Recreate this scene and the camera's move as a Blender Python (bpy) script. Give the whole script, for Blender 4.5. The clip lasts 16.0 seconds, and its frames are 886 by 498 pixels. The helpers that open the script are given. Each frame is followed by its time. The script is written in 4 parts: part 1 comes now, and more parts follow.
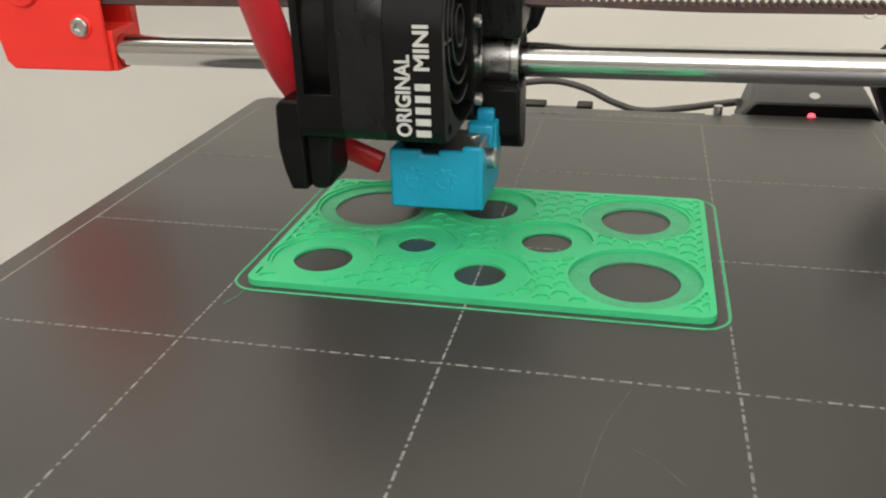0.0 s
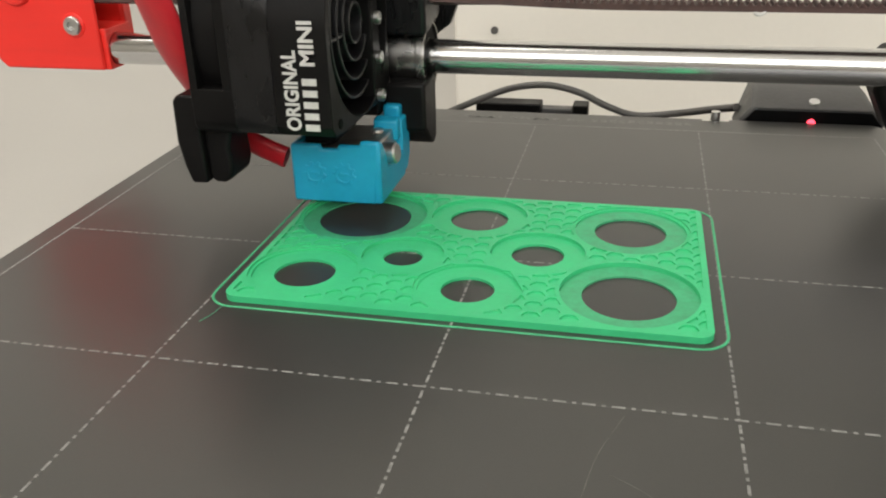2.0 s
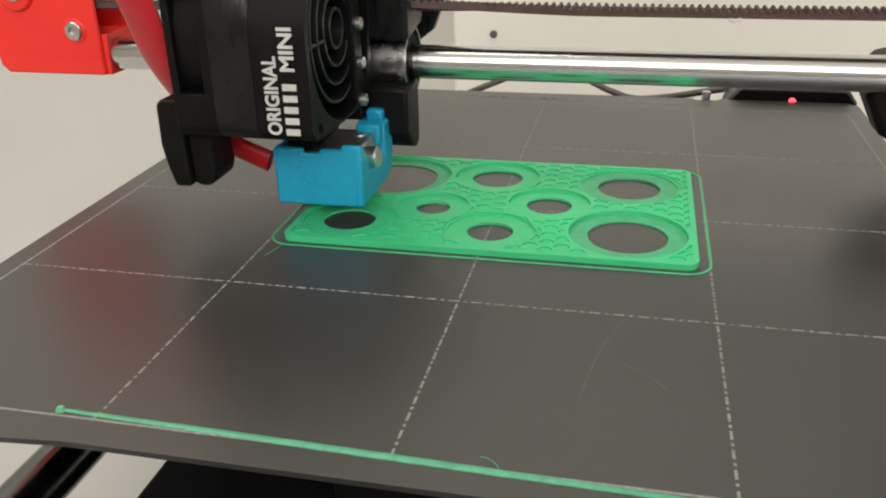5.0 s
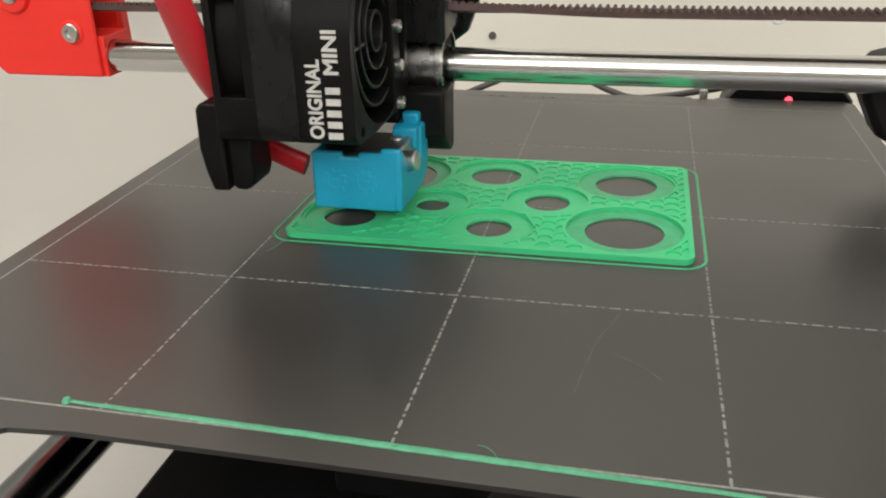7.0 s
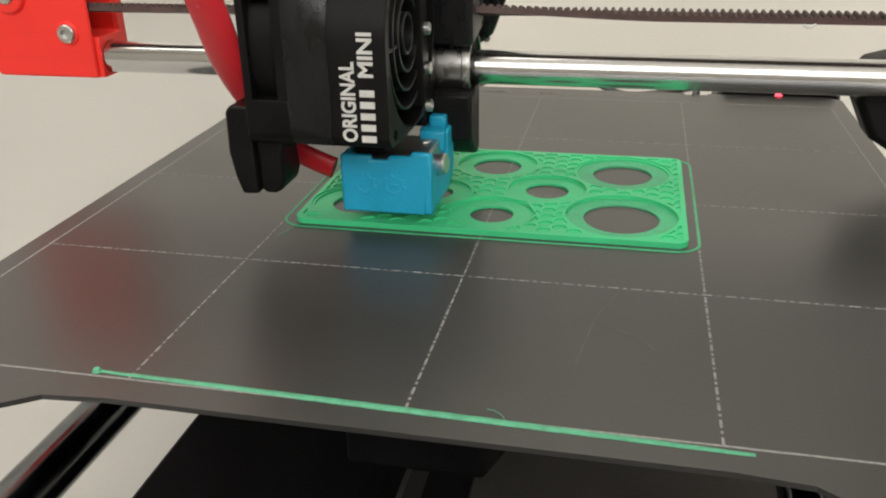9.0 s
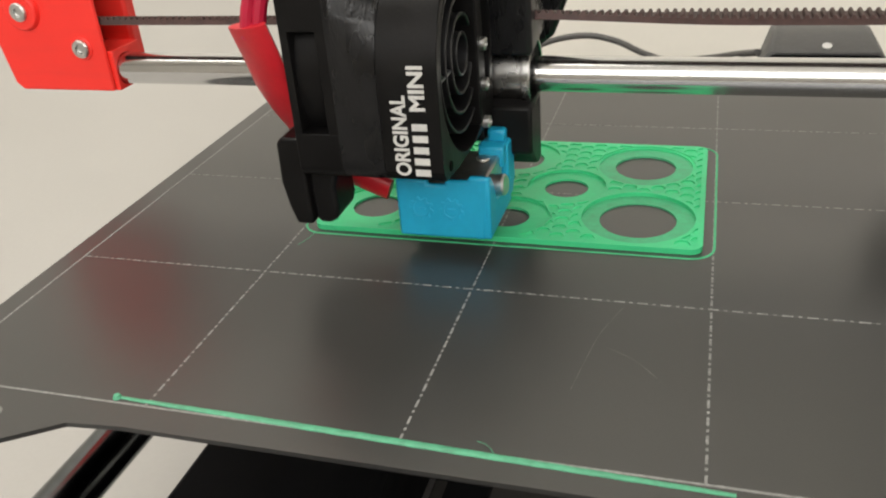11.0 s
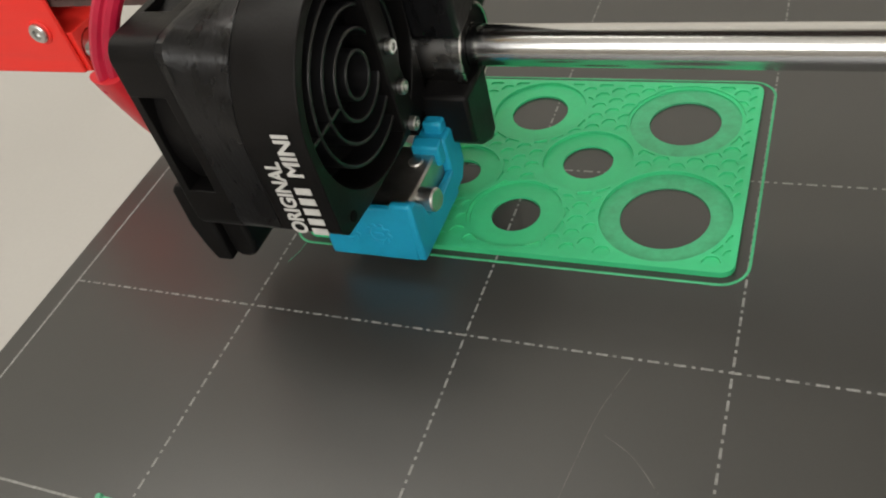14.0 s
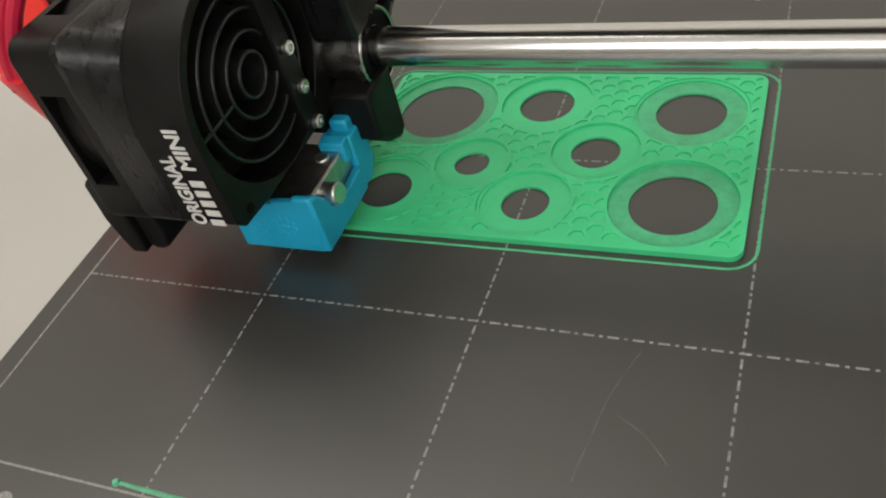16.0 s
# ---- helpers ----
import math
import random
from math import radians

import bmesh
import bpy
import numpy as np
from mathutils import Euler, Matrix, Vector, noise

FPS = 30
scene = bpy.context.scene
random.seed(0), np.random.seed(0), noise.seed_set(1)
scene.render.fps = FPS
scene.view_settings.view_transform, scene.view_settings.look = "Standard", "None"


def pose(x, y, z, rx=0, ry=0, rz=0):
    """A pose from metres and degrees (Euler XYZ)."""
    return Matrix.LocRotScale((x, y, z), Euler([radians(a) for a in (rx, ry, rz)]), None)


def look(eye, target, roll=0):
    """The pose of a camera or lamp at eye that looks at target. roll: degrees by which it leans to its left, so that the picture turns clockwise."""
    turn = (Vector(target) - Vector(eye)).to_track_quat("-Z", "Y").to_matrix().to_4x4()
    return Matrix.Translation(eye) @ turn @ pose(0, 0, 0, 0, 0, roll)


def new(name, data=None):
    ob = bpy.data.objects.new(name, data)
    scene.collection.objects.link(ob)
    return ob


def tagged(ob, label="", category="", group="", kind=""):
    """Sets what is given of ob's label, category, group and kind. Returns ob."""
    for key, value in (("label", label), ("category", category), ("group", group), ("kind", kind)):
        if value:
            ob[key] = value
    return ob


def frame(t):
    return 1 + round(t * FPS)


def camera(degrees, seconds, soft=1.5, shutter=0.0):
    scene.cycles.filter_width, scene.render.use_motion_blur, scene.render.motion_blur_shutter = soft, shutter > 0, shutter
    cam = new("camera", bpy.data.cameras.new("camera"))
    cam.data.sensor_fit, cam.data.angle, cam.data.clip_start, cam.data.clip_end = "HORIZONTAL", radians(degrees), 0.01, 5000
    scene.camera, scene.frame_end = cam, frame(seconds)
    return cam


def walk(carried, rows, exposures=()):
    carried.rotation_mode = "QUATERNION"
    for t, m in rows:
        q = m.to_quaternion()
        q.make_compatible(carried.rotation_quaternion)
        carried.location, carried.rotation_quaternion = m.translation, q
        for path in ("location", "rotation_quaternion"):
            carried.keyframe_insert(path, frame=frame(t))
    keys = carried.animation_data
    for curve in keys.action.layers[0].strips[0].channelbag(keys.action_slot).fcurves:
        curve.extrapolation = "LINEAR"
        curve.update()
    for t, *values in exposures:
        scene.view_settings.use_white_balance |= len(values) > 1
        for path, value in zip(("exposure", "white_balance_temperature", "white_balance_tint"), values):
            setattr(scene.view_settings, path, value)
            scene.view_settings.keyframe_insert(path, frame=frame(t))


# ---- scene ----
import collections
from mathutils.geometry import delaunay_2d_cdt

SECONDS = 16.0
cam = camera(54.369, SECONDS, soft=2.0, shutter=0.8)
walk(cam, [
    (0, pose(0.11768, -0.09180, 0.07384, 64.914, 1.454, 12.788)),
    (0.5, pose(0.11884, -0.09014, 0.07406, 64.746, 1.584, 12.953)),
    (1, pose(0.11883, -0.09039, 0.07377, 64.779, 1.637, 12.898)),
    (1.5, pose(0.11862, -0.09074, 0.07376, 64.851, 1.493, 12.766)),
    (2, pose(0.11811, -0.09093, 0.07323, 64.952, 1.370, 12.644)),
    (2.5, pose(0.11838, -0.09089, 0.07356, 64.883, 1.466, 12.671)),
    (3, pose(0.11867, -0.09071, 0.07376, 64.842, 1.449, 12.749)),
    (3.5, pose(0.11804, -0.09147, 0.07356, 65.023, 1.150, 12.537)),
    (4, pose(0.11904, -0.09280, 0.07456, 64.960, 1.452, 12.598)),
    (4.2, pose(0.11938, -0.09187, 0.07461, 64.929, 1.365, 12.788)),
    (6.3, pose(0.11874, -0.09358, 0.07369, 65.469, 1.145, 12.357)),
    (6.5, pose(0.11875, -0.09354, 0.07427, 65.341, 1.126, 12.349)),
    (7, pose(0.12005, -0.09214, 0.07434, 65.194, 1.407, 12.687)),
    (7.5, pose(0.12081, -0.09108, 0.07502, 64.981, 1.463, 12.926)),
    (8, pose(0.12141, -0.09036, 0.07495, 64.989, 1.524, 13.023)),
    (8.5, pose(0.11958, -0.09319, 0.07461, 65.282, 1.169, 12.416)),
    (9, pose(0.11928, -0.09280, 0.07435, 65.339, 1.126, 12.251)),
    (9.1, pose(0.11921, -0.09277, 0.07465, 65.255, 1.083, 12.244)),
    (9.2, pose(0.11906, -0.09350, 0.07406, 65.419, 1.151, 12.130)),
    (11.3, pose(0.13367, -0.07596, 0.09705, 58.560, 4.770, 16.966)),
    (11.5, pose(0.13543, -0.07383, 0.10441, 56.046, 5.185, 17.516)),
    (12, pose(0.14109, -0.05687, 0.11398, 53.757, 7.477, 18.974)),
    (12.5, pose(0.14590, -0.04494, 0.12205, 51.296, 9.458, 19.701)),
    (13, pose(0.14472, -0.03186, 0.11758, 48.092, 11.198, 20.083)),
    (13.5, pose(0.14362, -0.02681, 0.11700, 46.244, 11.913, 20.080)),
    (14, pose(0.14298, -0.02361, 0.11585, 45.346, 12.343, 19.724)),
    (14.5, pose(0.14170, -0.02432, 0.11534, 45.351, 12.348, 19.440)),
    (15, pose(0.14060, -0.02437, 0.11462, 45.453, 12.124, 19.300)),
    (15.5, pose(0.14152, -0.02375, 0.11354, 45.717, 12.539, 19.623)),
    (16, pose(0.14184, -0.02490, 0.11497, 45.840, 12.518, 19.388)),
], exposures=[(0.0, 0.19), (9.0, 0.20), (11.3, 0.34), (12.2, 0.30), (13.2, 0.03), (16.0, 0.03)])

# travel of the heated bed along y and of the print head along x, in metres
BED_ROWS = [
    (0, -0.02482), (0.5, -0.02803), (1, -0.03058), (1.5, -0.03090), (2, -0.03132), (2.5, -0.02889),
    (2.8, -0.02711), (2.9, -0.02408), (3, -0.02076), (3.1, -0.02405), (3.2, -0.02546), (3.3, -0.02452),
    (3.4, -0.02115), (3.5, -0.00647), (3.6, -0.00418), (3.7, -0.00506), (3.8, -0.00778), (4, -0.01322),
    (4.2, -0.00874), (6.3, -0.00106), (6.4, -0.00407), (6.5, -0.00466), (6.6, -0.00180), (7, 0.00000),
    (7.5, 0.00134), (8, 0.00258), (8.3, -0.00392), (8.4, -0.00437), (8.5, -0.00171), (8.6, 0.00833),
    (8.7, 0.00840), (8.8, 0.00723), (9, 0.00865), (9.1, 0.00886), (9.2, 0.01585), (11.3, 0.01473),
    (11.5, 0.01020), (12, 0.01941), (12.4, 0.01907), (12.5, 0.01636), (12.6, 0.01083), (13, 0.01827),
    (13.5, 0.01733), (14, 0.01600), (14.5, 0.01954), (15, 0.02259), (15.5, 0.02146), (16, 0.01938),
]
HEAD_ROWS = [
    (0, 0.01490), (0.5, 0.01194), (1, 0.00394), (1.5, -0.00413), (2, -0.00591), (2.5, -0.01169),
    (3, -0.01393), (3.5, -0.01413), (4, -0.01404), (4.2, -0.01187), (6.3, -0.00730), (6.5, -0.00548),
    (7, -0.00000), (7.5, 0.00133), (8, 0.00393), (8.5, 0.00597), (9, 0.00728), (9.1, 0.00757),
    (9.2, 0.01861), (11.3, 0.01897), (11.5, 0.01867), (12, 0.01595), (12.5, 0.01445), (13, 0.01159),
    (13.5, 0.00895), (14, 0.00661), (14.5, 0.00408), (15, -0.00697), (15.5, -0.01440), (16, -0.01499),
]

# ---- world and lights ----
world = bpy.data.worlds.new("world")
scene.world = world
world.use_nodes = True
wn = world.node_tree.nodes
sky = wn.new("ShaderNodeTexSky")
sky.sky_type = "NISHITA"
sky.sun_disc = False
sky.sun_elevation, sky.sun_rotation = radians(30), radians(200)
world.node_tree.links.new(sky.outputs[0], wn["Background"].inputs[0])
wn["Background"].inputs[1].default_value = 0.05


def area_lamp(name, m, sx, sy, power, colour):
    data = bpy.data.lights.new(name, "AREA")
    data.shape, data.size, data.size_y = "RECTANGLE", sx, sy
    data.energy, data.color = power, colour
    ob = new(name, data)
    ob.matrix_world = m
    return ob


# ceiling lamp to the left above the desk, and an added front fill light behind the camera
area_lamp("ceiling_lamp_light", look((-0.64, 0.14, 1.66), (-0.64, 0.139, 0.0)), 1.2, 0.9, 15.8, (1.0, 0.965, 0.89))
area_lamp("front_fill_light", look((0.65, -1.66, 0.86), (0.65, 0.0, 0.60)), 2.3, 1.4, 44, (0.985, 0.965, 0.935))


# ---- materials ----
def material(name, colour, rough=0.5, metal=0.0, vary=0.12, scale=60.0, bump=0.0, bump_scale=400.0,
             rough_vary=0.08, coat=0.0, spec=0.5, emit=None, second=None, stretch=(1, 1, 1), sub=0.0):
    """Principled surface with colour variation at two scales, uneven gloss and fine relief."""
    m = bpy.data.materials.new(name)
    m.use_nodes = True
    nt = m.node_tree
    n, l = nt.nodes, nt.links
    p = n["Principled BSDF"]
    p.inputs["Metallic"].default_value = metal
    p.inputs["Coat Weight"].default_value = coat
    p.inputs["Specular IOR Level"].default_value = spec
    if sub:
        p.inputs["Subsurface Weight"].default_value = sub
        p.inputs["Subsurface Radius"].default_value = (0.002, 0.003, 0.002)
        p.inputs["Subsurface Scale"].default_value = 1.0
    tc = n.new("ShaderNodeTexCoord")
    mp = n.new("ShaderNodeMapping")
    mp.inputs["Scale"].default_value = stretch
    l.new(tc.outputs["Object"], mp.inputs[0])
    big = n.new("ShaderNodeTexNoise")
    big.inputs["Scale"].default_value, big.inputs["Detail"].default_value = scale, 4
    fine = n.new("ShaderNodeTexNoise")
    fine.inputs["Scale"].default_value, fine.inputs["Detail"].default_value = bump_scale, 3
    l.new(mp.outputs[0], big.inputs[0])
    l.new(mp.outputs[0], fine.inputs[0])
    a = Vector(colour[:3])
    b = Vector(second[:3]) if second else a * (1 - 2 * vary)
    mix = n.new("ShaderNodeMix")
    mix.data_type = "RGBA"
    mix.inputs["A"].default_value, mix.inputs["B"].default_value = (*b, 1), (*a, 1)
    ramp = n.new("ShaderNodeMapRange")
    ramp.inputs["From Min"].default_value, ramp.inputs["From Max"].default_value = 0.32, 0.62
    l.new(big.outputs[0], ramp.inputs["Value"])
    l.new(ramp.outputs[0], mix.inputs["Factor"])
    fmix = n.new("ShaderNodeMix")
    fmix.data_type = "RGBA"
    fmix.blend_type = "MULTIPLY"
    fmix.inputs["Factor"].default_value = min(1.0, vary * 2)
    l.new(mix.outputs["Result"], fmix.inputs["A"])
    l.new(fine.outputs[0], fmix.inputs["B"])
    l.new(fmix.outputs["Result"], p.inputs["Base Color"])
    rr = n.new("ShaderNodeMapRange")
    rr.inputs["To Min"].default_value, rr.inputs["To Max"].default_value = max(0.02, rough - rough_vary), min(1, rough + rough_vary)
    rr.inputs["From Min"].default_value, rr.inputs["From Max"].default_value = 0.3, 0.7
    l.new(big.outputs[0], rr.inputs["Value"])
    l.new(rr.outputs[0], p.inputs["Roughness"])
    if bump:
        bp = n.new("ShaderNodeBump")
        bp.inputs["Strength"].default_value, bp.inputs["Distance"].default_value = bump, 0.0002
        l.new(fine.outputs[0], bp.inputs["Height"])
        l.new(bp.outputs[0], p.inputs["Normal"])
    if emit:
        p.inputs["Emission Color"].default_value, p.inputs["Emission Strength"].default_value = (*emit[0], 1), emit[1]
    return m


M_SHEET = material("pei_sheet", (0.0395, 0.0388, 0.0370), 0.335, vary=0.10, scale=14, bump=0.06, bump_scale=2600, rough_vary=0.04, spec=0.86)
M_LINE = material("print_white", (0.36, 0.36, 0.345), 0.6, vary=0.2, scale=900, bump_scale=1500)
M_TEXT = material("pale_print", (0.27, 0.27, 0.26), 0.6, vary=0.2, scale=900)
M_LEAD = material("crimson_silicone_lead", (0.52, 0.008, 0.045), 0.45, vary=0.08, scale=200)
M_SCRATCH = material("sheet_scratch", (0.20, 0.195, 0.18), 0.4, vary=0.3, scale=300)
M_GREEN = material("green_filament", (0.055, 0.60, 0.25), 0.45, vary=0.05, scale=90, bump=0.25, bump_scale=900, stretch=(1, 1, 3), sub=0.15)
M_GREEN_THIN = material("green_filament_thin", (0.075, 0.49, 0.235), 0.5, vary=0.1, scale=300, bump=0.2, bump_scale=1200)
M_PURGE = material("pale_green_filament", (0.11, 0.45, 0.26), 0.5, vary=0.12, scale=300, bump=0.2, bump_scale=1200)
M_CHROME = material("ground_steel_rod", (0.70, 0.70, 0.70), 0.19, 1.0, vary=0.05, scale=40, bump=0.03, bump_scale=900, rough_vary=0.04, stretch=(0.15, 1, 1))
M_BEARING = material("bearing_steel", (0.55, 0.54, 0.52), 0.25, 1.0, vary=0.08, scale=150)
M_ORANGE = material("orange_red_print", (0.93, 0.032, 0.022), 0.45, vary=0.025, scale=70, bump=0.2, bump_scale=700, stretch=(0.3, 0.3, 4))
M_BLACK = material("black_plastic", (0.0075, 0.007, 0.007), 0.42, vary=0.15, scale=120, bump=0.15, bump_scale=1500, spec=0.17)
M_BLACK_GLOSS = material("glossy_black_plastic", (0.010, 0.010, 0.011), 0.36, vary=0.1, scale=120, bump=0.05, bump_scale=1500)
M_BLACK_PRINT = material("black_printed_plastic", (0.010, 0.010, 0.011), 0.30, vary=0.2, scale=200, spec=0.35, bump=0.5, bump_scale=1100, stretch=(2, 0.6, 0.6))
M_BLACK_MATT = material("black_matt", (0.005, 0.005, 0.0055), 0.65, vary=0.2, scale=80, spec=0.1)
# chrome with the dark reflections of its surroundings put into the base colour
M_DIMMED_ROD = material("dimmed_chrome_rod", (0.16, 0.17, 0.18), 0.2, 1.0, vary=0.08, scale=60)
M_COVER = material("grey_black_cover", (0.085, 0.084, 0.084), 0.42, vary=0.12, scale=150, bump=0.3, bump_scale=900)
M_RUBBER = material("belt_rubber", (0.10, 0.052, 0.046), 0.6, vary=0.18, scale=300, bump=0.3, bump_scale=900)
M_RUBBER_DARK = material("belt_back_rubber", (0.022, 0.018, 0.018), 0.6, vary=0.18, scale=300, bump=0.3, bump_scale=900)
M_BLUE = material("blue_silicone", (0.012, 0.37, 0.60), 0.42, vary=0.05, scale=120, bump=0.12, bump_scale=700, sub=0.1)
M_RED_SLEEVE = material("red_sleeve", (0.58, 0.007, 0.018), 0.42, vary=0.08, scale=150, bump=0.15, bump_scale=700)
M_ALU = material("aluminium_block", (0.62, 0.60, 0.57), 0.35, 1.0, vary=0.12, scale=200, bump=0.2, bump_scale=900)
M_SCREW = material("zinc_screw", (0.74, 0.74, 0.72), 0.36, 1.0, vary=0.1, scale=300)
M_BRASS = material("brass", (0.62, 0.40, 0.15), 0.3, 1.0, vary=0.1, scale=200)
M_WHITE_INK = material("white_ink", (0.68, 0.67, 0.645), 0.55, vary=0.06, scale=500)
M_DESK = material("white_desk_laminate", (0.475, 0.458, 0.435), 0.5, vary=0.03, scale=9, bump=0.06, bump_scale=600)
M_WALL = material("white_wall_paint", (0.74, 0.72, 0.67), 0.8, vary=0.03, scale=5, bump=0.3, bump_scale=250)
M_CABINET = material("white_cabinet_paint", (0.84, 0.81, 0.74), 0.5, vary=0.02, scale=7, bump=0.05, bump_scale=300)
M_FLOOR = material("wood_floor", (0.30, 0.19, 0.11), 0.5, vary=0.2, scale=6, stretch=(1, 8, 1))
M_CABLE = material("grey_cable", (0.11, 0.105, 0.10), 0.5, vary=0.1, scale=200)
M_BLUE_WIRE = material("blue_wire", (0.01, 0.08, 0.5), 0.4, vary=0.05)
M_HOLE_SHADE = material("hole_shade", (0.004, 0.004, 0.004), 0.8, vary=0.1, spec=0.1)
M_BASE = material("dark_base_plate", (0.058, 0.053, 0.048), 0.55, vary=0.15, scale=40, bump=0.1, spec=0.3)
M_LED = material("red_led", (0.8, 0.05, 0.05), 0.3, emit=((1.0, 0.05, 0.08), 4.0))


# ---- mesh helpers (millimetre numbers where MM is used) ----
MM = 0.001


def part(name, bm, mat, parent=None, label="", bevel=0.0, smooth=True, seg=2, angle=35):
    """Link a bmesh as one mesh object under a thing or a part."""
    me = bpy.data.meshes.new(name)
    bmesh.ops.recalc_face_normals(bm, faces=bm.faces)
    bm.to_mesh(me)
    bm.free()
    me.materials.append(mat)
    if smooth:
        me.shade_smooth()
        me.set_sharp_from_angle(angle=radians(angle))
    ob = new(name, me)
    if parent:
        ob.parent = parent
    if bevel:
        mod = ob.modifiers.new("bevel", "BEVEL")
        mod.width, mod.segments, mod.limit_method, mod.angle_limit = bevel, seg, "ANGLE", radians(40)
    if label:
        tagged(ob, label)
    return ob


def thing(name, label, category, group="", at=(0, 0, 0)):
    ob = new(name)
    ob.empty_display_size = 0.01
    ob.location = at
    return tagged(ob, label, category, group)


def box(bm, x0, x1, y0, y1, z0, z1):
    vs = [bm.verts.new((x, y, z)) for z in (z0, z1) for x, y in ((x0, y0), (x1, y0), (x1, y1), (x0, y1))]
    for f in ((0, 1, 2, 3), (4, 5, 6, 7), (0, 1, 5, 4), (1, 2, 6, 5), (2, 3, 7, 6), (3, 0, 4, 7)):
        bm.faces.new([vs[i] for i in f])
    return bm


def boxmm(x0, x1, y0, y1, z0, z1):
    return box(bmesh.new(), x0 * MM, x1 * MM, y0 * MM, y1 * MM, z0 * MM, z1 * MM)


def rod(bm, a, b, r, seg=24, r2=None, cap=True):
    """A cylinder or cone between two points."""
    a, b = Vector(a), Vector(b)
    r2 = r if r2 is None else r2
    q = (b - a).to_track_quat("Z", "Y")
    rings = []
    for p, rad in ((a, r), (b, r2)):
        rings.append([bm.verts.new(p + q @ Vector((rad * math.cos(2 * math.pi * i / seg), rad * math.sin(2 * math.pi * i / seg), 0))) for i in range(seg)])
    for i in range(seg):
        bm.faces.new((rings[0][i], rings[0][(i + 1) % seg], rings[1][(i + 1) % seg], rings[1][i]))
    if cap:
        bm.faces.new(rings[0])
        bm.faces.new(rings[1])
    return bm


def ring_x(bm, x0, x1, cy, cz, r_in, r_out, seg=40, a0=0.0, a1=360.0):
    """A ring, or part of one, whose axis runs along x."""
    full = a1 - a0 >= 359.9
    n = seg if full else max(3, int(seg * (a1 - a0) / 360))
    loops = []
    for i in range(n if full else n + 1):
        a = radians(a0 + (a1 - a0) * i / n)
        c, s = math.cos(a), math.sin(a)
        loops.append([bm.verts.new((x, cy + r * c, cz + r * s)) for x, r in ((x0, r_in), (x1, r_in), (x1, r_out), (x0, r_out))])
    for i in range(n):
        p, q = loops[i], loops[(i + 1) % len(loops)]
        for k in range(4):
            bm.faces.new((p[k], p[(k + 1) % 4], q[(k + 1) % 4], q[k]))
    if not full:
        bm.faces.new(loops[0])
        bm.faces.new(loops[-1])
    return bm


def sweep(bm, pts, section, up=(0, 0, 1), close=True, widths=None):
    """Carry a 2D section (list of (side, up)) along a line of points; widths scale it along the way."""
    pts = [Vector(p) for p in pts]
    rings = []
    for i, p in enumerate(pts):
        d = (pts[min(i + 1, len(pts) - 1)] - pts[max(i - 1, 0)]).normalized()
        side = d.cross(Vector(up))
        side = side.normalized() if side.length > 1e-6 else Vector((1, 0, 0))
        u = side.cross(d)
        w = widths[i] if widths else (1.0, 1.0)
        rings.append([bm.verts.new(p + side * a * w[0] + u * b * w[1]) for a, b in section])
    n = len(section)
    for r, s in zip(rings, rings[1:]):
        for k in range(n):
            bm.faces.new((r[k], r[(k + 1) % n], s[(k + 1) % n], s[k]))
    if close:
        bm.faces.new(rings[0])
        bm.faces.new(rings[-1])
    return bm


def disc_section(r, n=10):
    return [(r * math.cos(2 * math.pi * i / n), r * math.sin(2 * math.pi * i / n)) for i in range(n)]


def oval_section(a, b, n=14):
    return [(a * math.cos(2 * math.pi * i / n), b * math.sin(2 * math.pi * i / n)) for i in range(n)]


def spline(pts, n=8):
    """Catmull-Rom line through the points."""
    pts = [Vector(p) for p in pts]
    out = []
    for i in range(len(pts) - 1):
        p0, p1, p2, p3 = pts[max(i - 1, 0)], pts[i], pts[i + 1], pts[min(i + 2, len(pts) - 1)]
        for k in range(n):
            t = k / n
            out.append(0.5 * (2 * p1 + (p2 - p0) * t + (2 * p0 - 5 * p1 + 4 * p2 - p3) * t * t + (3 * p1 - p0 - 3 * p2 + p3) * t ** 3))
    return out + [pts[-1]]


def round_rect(x0, x1, y0, y1, r, n=6):
    out = []
    for cx, cy, a in ((x1 - r, y0 + r, -90), (x1 - r, y1 - r, 0), (x0 + r, y1 - r, 90), (x0 + r, y0 + r, 180)):
        for i in range(n + 1):
            b = radians(a + 90 * i / n)
            out.append((cx + r * math.cos(b), cy + r * math.sin(b)))
    return out


def plate(bm, outline, holes, z0, z1):
    """A flat plate in x and y with holes, all given as lists of (x, y)."""
    edges, rims = [], []
    for loop in [outline] + holes:
        vs = [bm.verts.new((x, y, z0)) for x, y in loop]
        rims.append(vs)
        edges += [bm.edges.new((vs[i], vs[(i + 1) % len(vs)])) for i in range(len(vs))]
    made = bmesh.ops.triangle_fill(bm, use_beauty=True, edges=edges)
    faces = [g for g in made["geom"] if isinstance(g, bmesh.types.BMFace)]
    top = {v: bm.verts.new((v.co.x, v.co.y, z1)) for vs in rims for v in vs}
    for f in faces:
        bm.faces.new([top[v] for v in f.verts])
    for vs in rims:
        for i in range(len(vs)):
            a, b = vs[i], vs[(i + 1) % len(vs)]
            bm.faces.new((a, b, top[b], top[a]))
    return bm


def inside(px, py, poly):
    hit = False
    for (ax, ay), (bx, by) in zip(poly, poly[1:] + poly[:1]):
        if (ay > py) != (by > py) and px < (bx - ax) * (py - ay) / (by - ay) + ax:
            hit = not hit
    return hit


